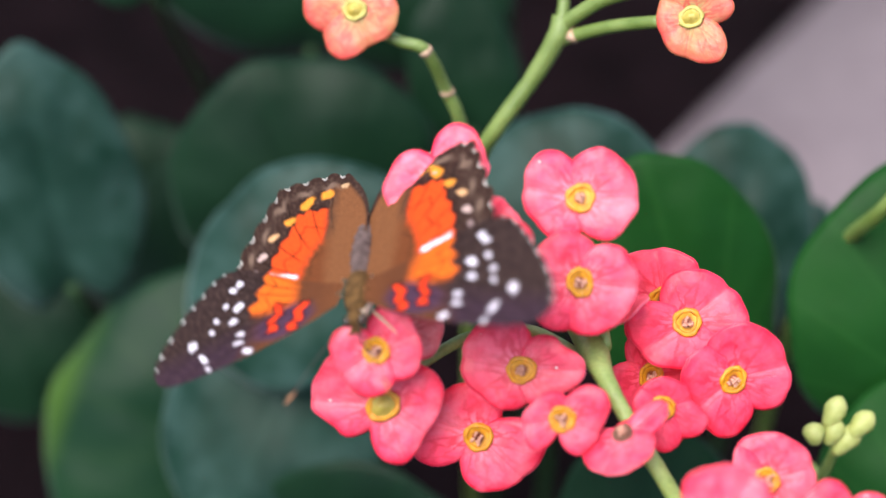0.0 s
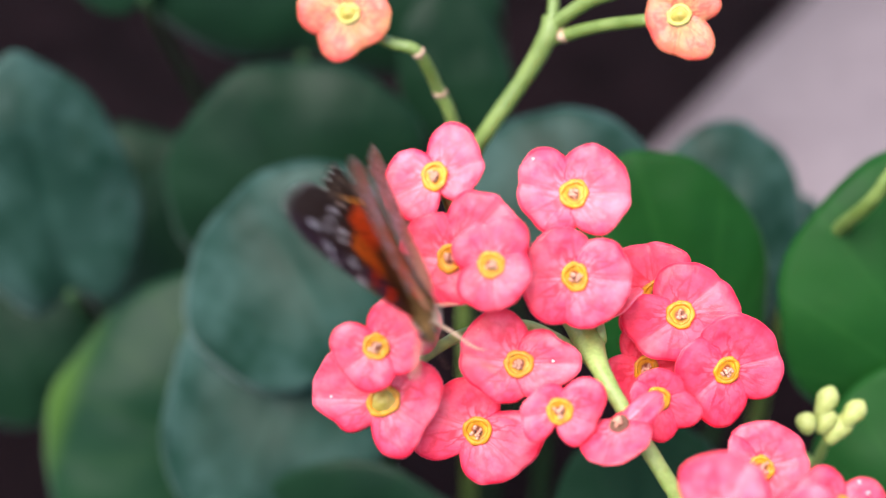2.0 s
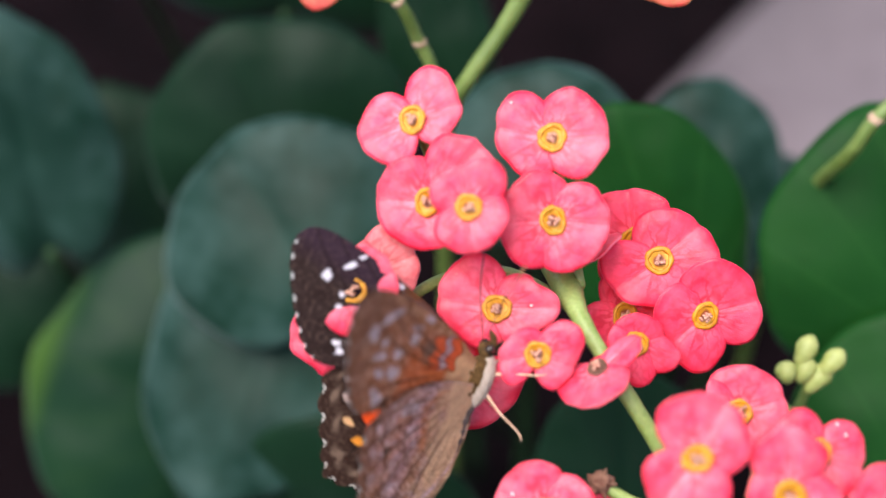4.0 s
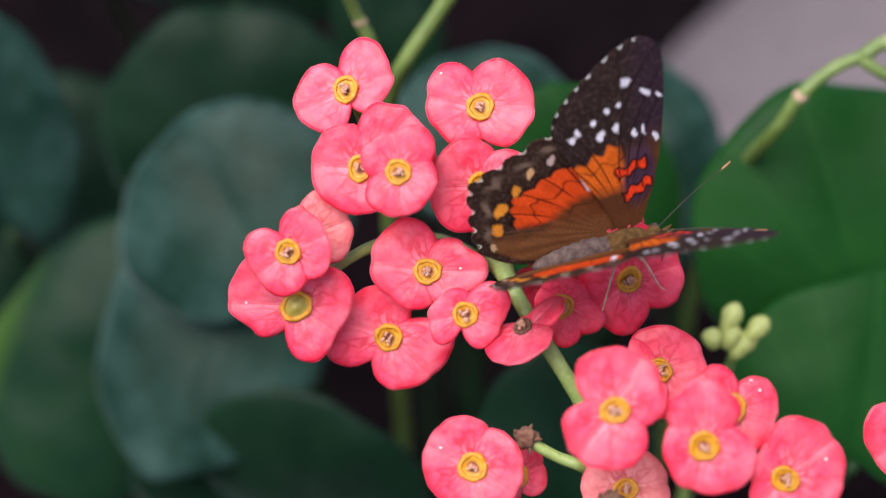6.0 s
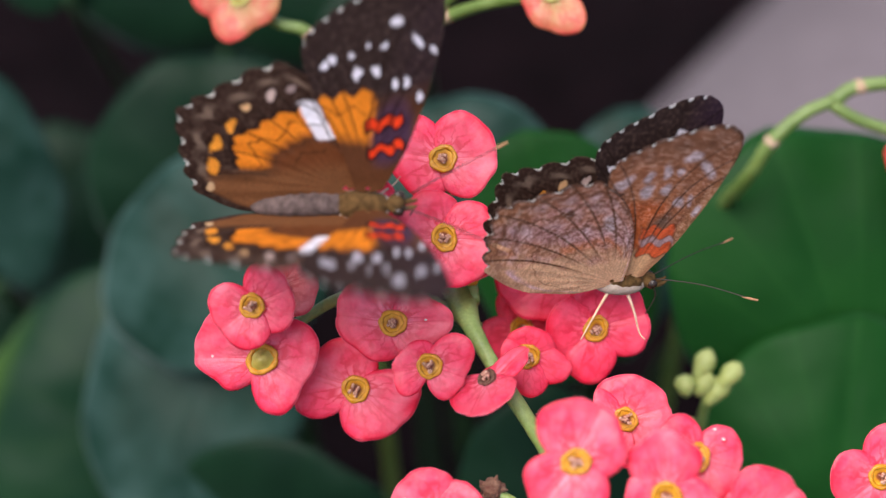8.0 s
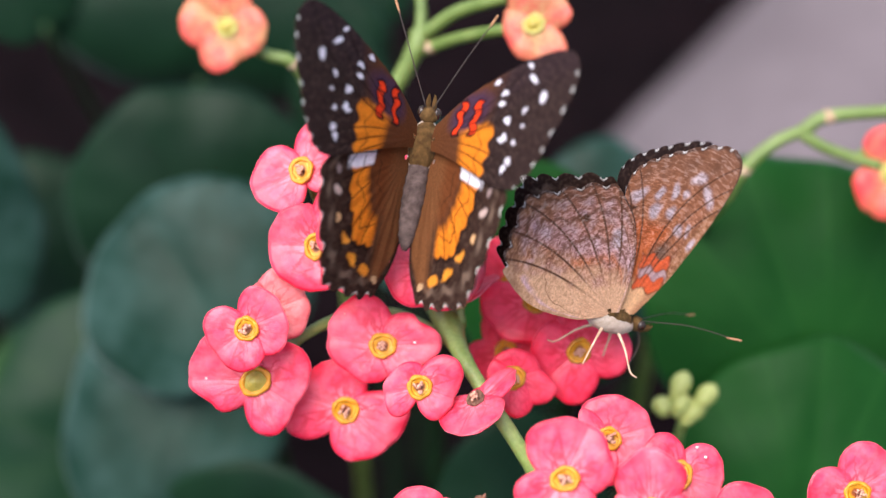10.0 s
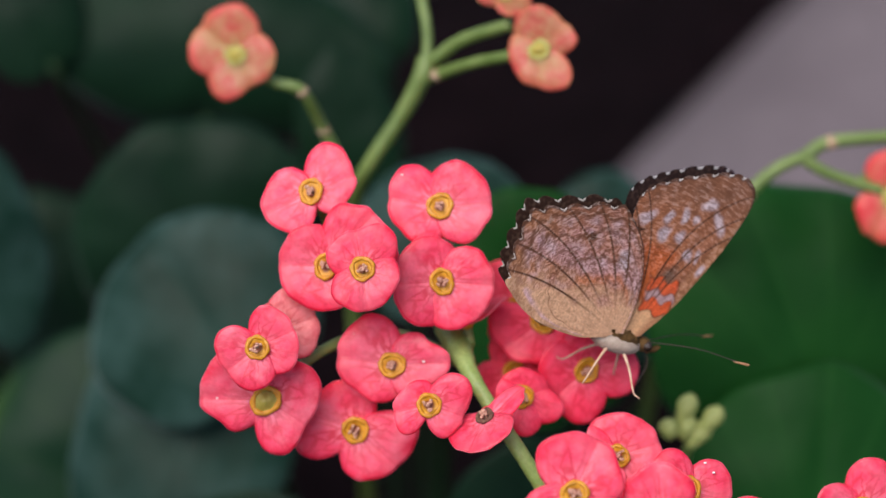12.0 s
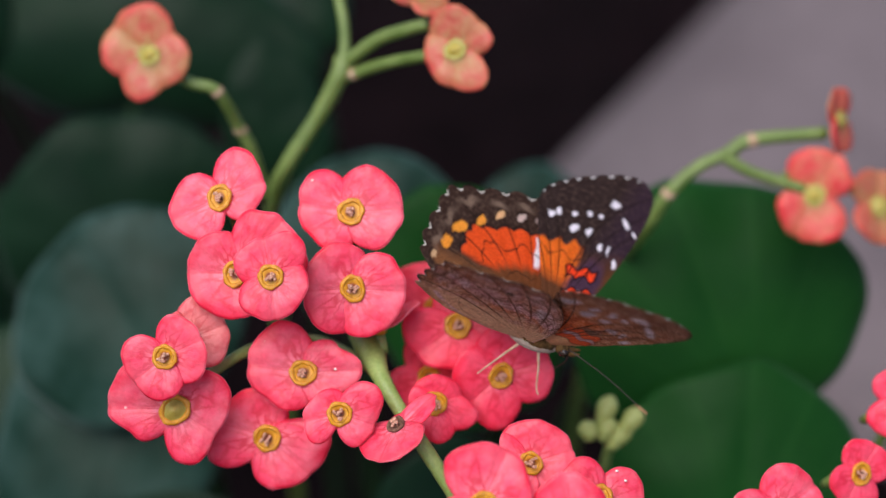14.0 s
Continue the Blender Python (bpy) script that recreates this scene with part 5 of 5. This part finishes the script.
SECOND_ROWS = [
    (0.0, GROUND_REST, (1, 0, 0), (0, 0.788, 0.616), 80, 80, 0, 0),
    (5.2, GROUND_REST, (1, 0, 0), (0, 0.788, 0.616), 80, 80, 0, 0),
    (5.9, (-130.0, 18.0, 20.0), (0.9, 0.3, 0.1), (-0.2, 0.1, 1.0), 30, 30, 0, 0),
    (6.2, (-78.0, 8.0, 27.0), (0.87, 0.35, 0.34), (-0.39, 0.05, 0.92), 53, 51, 6, 6),
    (6.3, (-18.9, -1.9, 20.0), (0.70, 0.36, 0.61), (-0.52, -0.33, 0.79), 39, 66, 17, 19),
    (6.4, (-3.1, -8.3, 20.0), (0.32, 0.92, 0.22), (-0.32, -0.11, 0.94), 64, 76, 2, 6),
    (6.45, (0.4, -13.6, 17.8), (0.22, 0.96, 0.06), (-0.20, 0.00, 0.97), 86, 66, 3, 1),
    (6.5, (2.6, -16.8, 16.4), (0.17, 0.98, -0.05), (-0.13, 0.07, 0.99), 100, 43, 4, -3, 4, -3),
    (6.55, (2.6, -16.6, 17.6), (0.08, 0.98, -0.13), (-0.12, 0.14, 0.98), 82, 22, -5, -9),
    (6.6, (2.3, -15.3, 20.0), (-0.05, 0.97, -0.24), (-0.11, 0.23, 0.97), 54, 57, -17, -17),
    (6.7, (-4.2, -16.1, 20.0), (0.16, 0.83, -0.53), (-0.47, 0.53, 0.70), 12, 49, -4, -9),
    (6.8, (-20.8, -5.8, 30.5), (-0.26, 0.92, 0.31), (0.13, -0.28, 0.95), 98, 78, 6, 4),
    (6.9, (-15.0, -4.8, 24.5), (-0.16, 0.99, 0.00), (-0.84, -0.13, 0.53), 27, 49, -9, -9),
    (6.95, (-15.2, -2.6, 24.8), (0.16, 0.90, 0.36), (-0.66, -0.20, 0.74), 74, 72, -2, -2),
    (7, (-15.2, -1.9, 24.8), (0.26, 0.86, 0.44), (-0.58, -0.22, 0.78), 93, 84, 1, 1),
    (7.05, (-15.2, -2.0, 24.2), (0.26, 0.87, 0.40), (-0.62, -0.18, 0.75), 112, 88, 0, 0),
    (7.2, (-14.8, -3.4, 20.0), (0.25, 0.97, -0.08), (-0.89, 0.26, 0.39), 37, 54, -19, -16),
    (7.3, (-11.9, -4.3, 20.3), (0.51, 0.70, 0.50), (-0.65, -0.07, 0.76), 55, 56, 11, -1),
    (7.5, (-13.7, -2.4, 19.9), (0.84, 0.53, 0.15), (-0.36, 0.32, 0.88), 32, 22, -5, -11, -4, -9),
    (7.8, (-13.0, -0.0, 20.0), (0.94, 0.32, 0.04), (-0.06, 0.03, 1.00), 49, 58, -1, -6),
    (7.9, (-12.8, -0.2, 20.2), (0.94, 0.32, 0.04), (-0.06, 0.03, 1.00), 49, 58, -1, -6),
    (7.95, (-12.6, -0.4, 20.5), (0.98, 0.16, 0.01), (-0.03, 0.14, 0.98), 51, 46, -2, -3, -4, -3),
    (8, (-12.4, -0.5, 20.7), (1.00, 0.02, -0.01), (0.00, 0.25, 0.97), 43, 59, -2, -1, -5, -3),
    (8.05, (-11.8, -0.3, 20.5), (1.00, 0.03, 0.00), (-0.01, 0.18, 0.98), 36, 71, -1, 0, -3, -1),
    (8.2, (-9.4, 0.7, 20.0), (1.00, 0.07, 0.05), (-0.05, -0.11, 0.99), 38, 84, 3, 4),
    (9.3, (-6.3, 1.7, 22.0), (0.60, 0.80, 0.00), (-0.05, 0.04, 1.00), 40, 40, 7, 7),
    (10.3, (-2.4, 9.6, 12.6), (-0.10, 0.96, -0.27), (0.01, 0.27, 0.96), 70, 61, -4, -7),
    (10.5, (-2.8, 9.3, 12.9), (-0.15, 0.94, -0.30), (0.39, 0.34, 0.86), 24, 64, -3, -8, -2, -8),
    (10.7, (-2.4, 10.4, 12.8), (-0.14, 0.96, -0.24), (0.22, 0.26, 0.94), 36, 62, -2, -5),
    (10.8, (-2.3, 11.4, 12.5), (-0.10, 0.96, -0.25), (-0.08, 0.24, 0.97), 67, 61, -6, -6),
    (10.9, (-2.5, 19.8, 12.3), (-0.06, 0.98, 0.20), (-0.08, -0.21, 0.97), 73, 63, 4, -3),
    (11, (-22.8, 28.2, 16.7), (-0.31, 0.81, -0.49), (0.24, 0.57, 0.79), -41, 18, -2, -10, -1, -11),
    (11.1, (-34.2, 32.0, 29.8), (-0.11, 0.83, 0.54), (0.43, -0.45, 0.78), 52, 30, 4, 5),
    (11.4, (-120.0, 90.0, 60.0), (-0.5, 0.8, 0.2), (0.2, -0.2, 0.9), 30, 30, 0, 0),
    (12.4, GROUND_REST, (-0.9, 0.2, -0.2), (0, 0.788, 0.616), 40, 40, 0, 0),
    (14.0, GROUND_REST, (-0.9, 0.2, -0.2), (0, 0.788, 0.616), 80, 80, 0, 0),
]


def wing_pose(side, kind, raised, sweep, sweep_hind):
    h = FORE_HINGE if kind == "fore" else HIND_HINGE
    m = Matrix.Translation((h[0] * side * 0.001, h[1] * 0.001, h[2] * 0.001)) @ Matrix.Rotation(radians(-raised * side), 4, "Y")
    return m @ Matrix.Rotation(radians(side * (sweep if kind == "fore" else sweep_hind)), 4, "Z")


def motions():
    for (root, wings), rows in ((FIRST, FIRST_ROWS), (SECOND, SECOND_ROWS)):
        body, beats = [], {key: [] for key in wings}
        for t, place, ahead, back, left, right, sweep_left, sweep_right, *hind in rows:
            hind_left, hind_right = hind or (0.7 * sweep_left, 0.7 * sweep_right)
            y = Vector(ahead).normalized()
            z = Vector(back)
            z = (z - y * z.dot(y)).normalized()
            body.append((t, stand(place[0], place[1], -place[2], Matrix((y.cross(z), y, z)).transposed())))
            for side, kind in wings:
                beats[side, kind].append((t, wing_pose(side, kind, right if side > 0 else left, sweep_right if side > 0 else sweep_left, hind_right if side > 0 else hind_left)))
        walk(root, body)
        for key, wing in wings.items():
            walk(wing, beats[key])


motions()
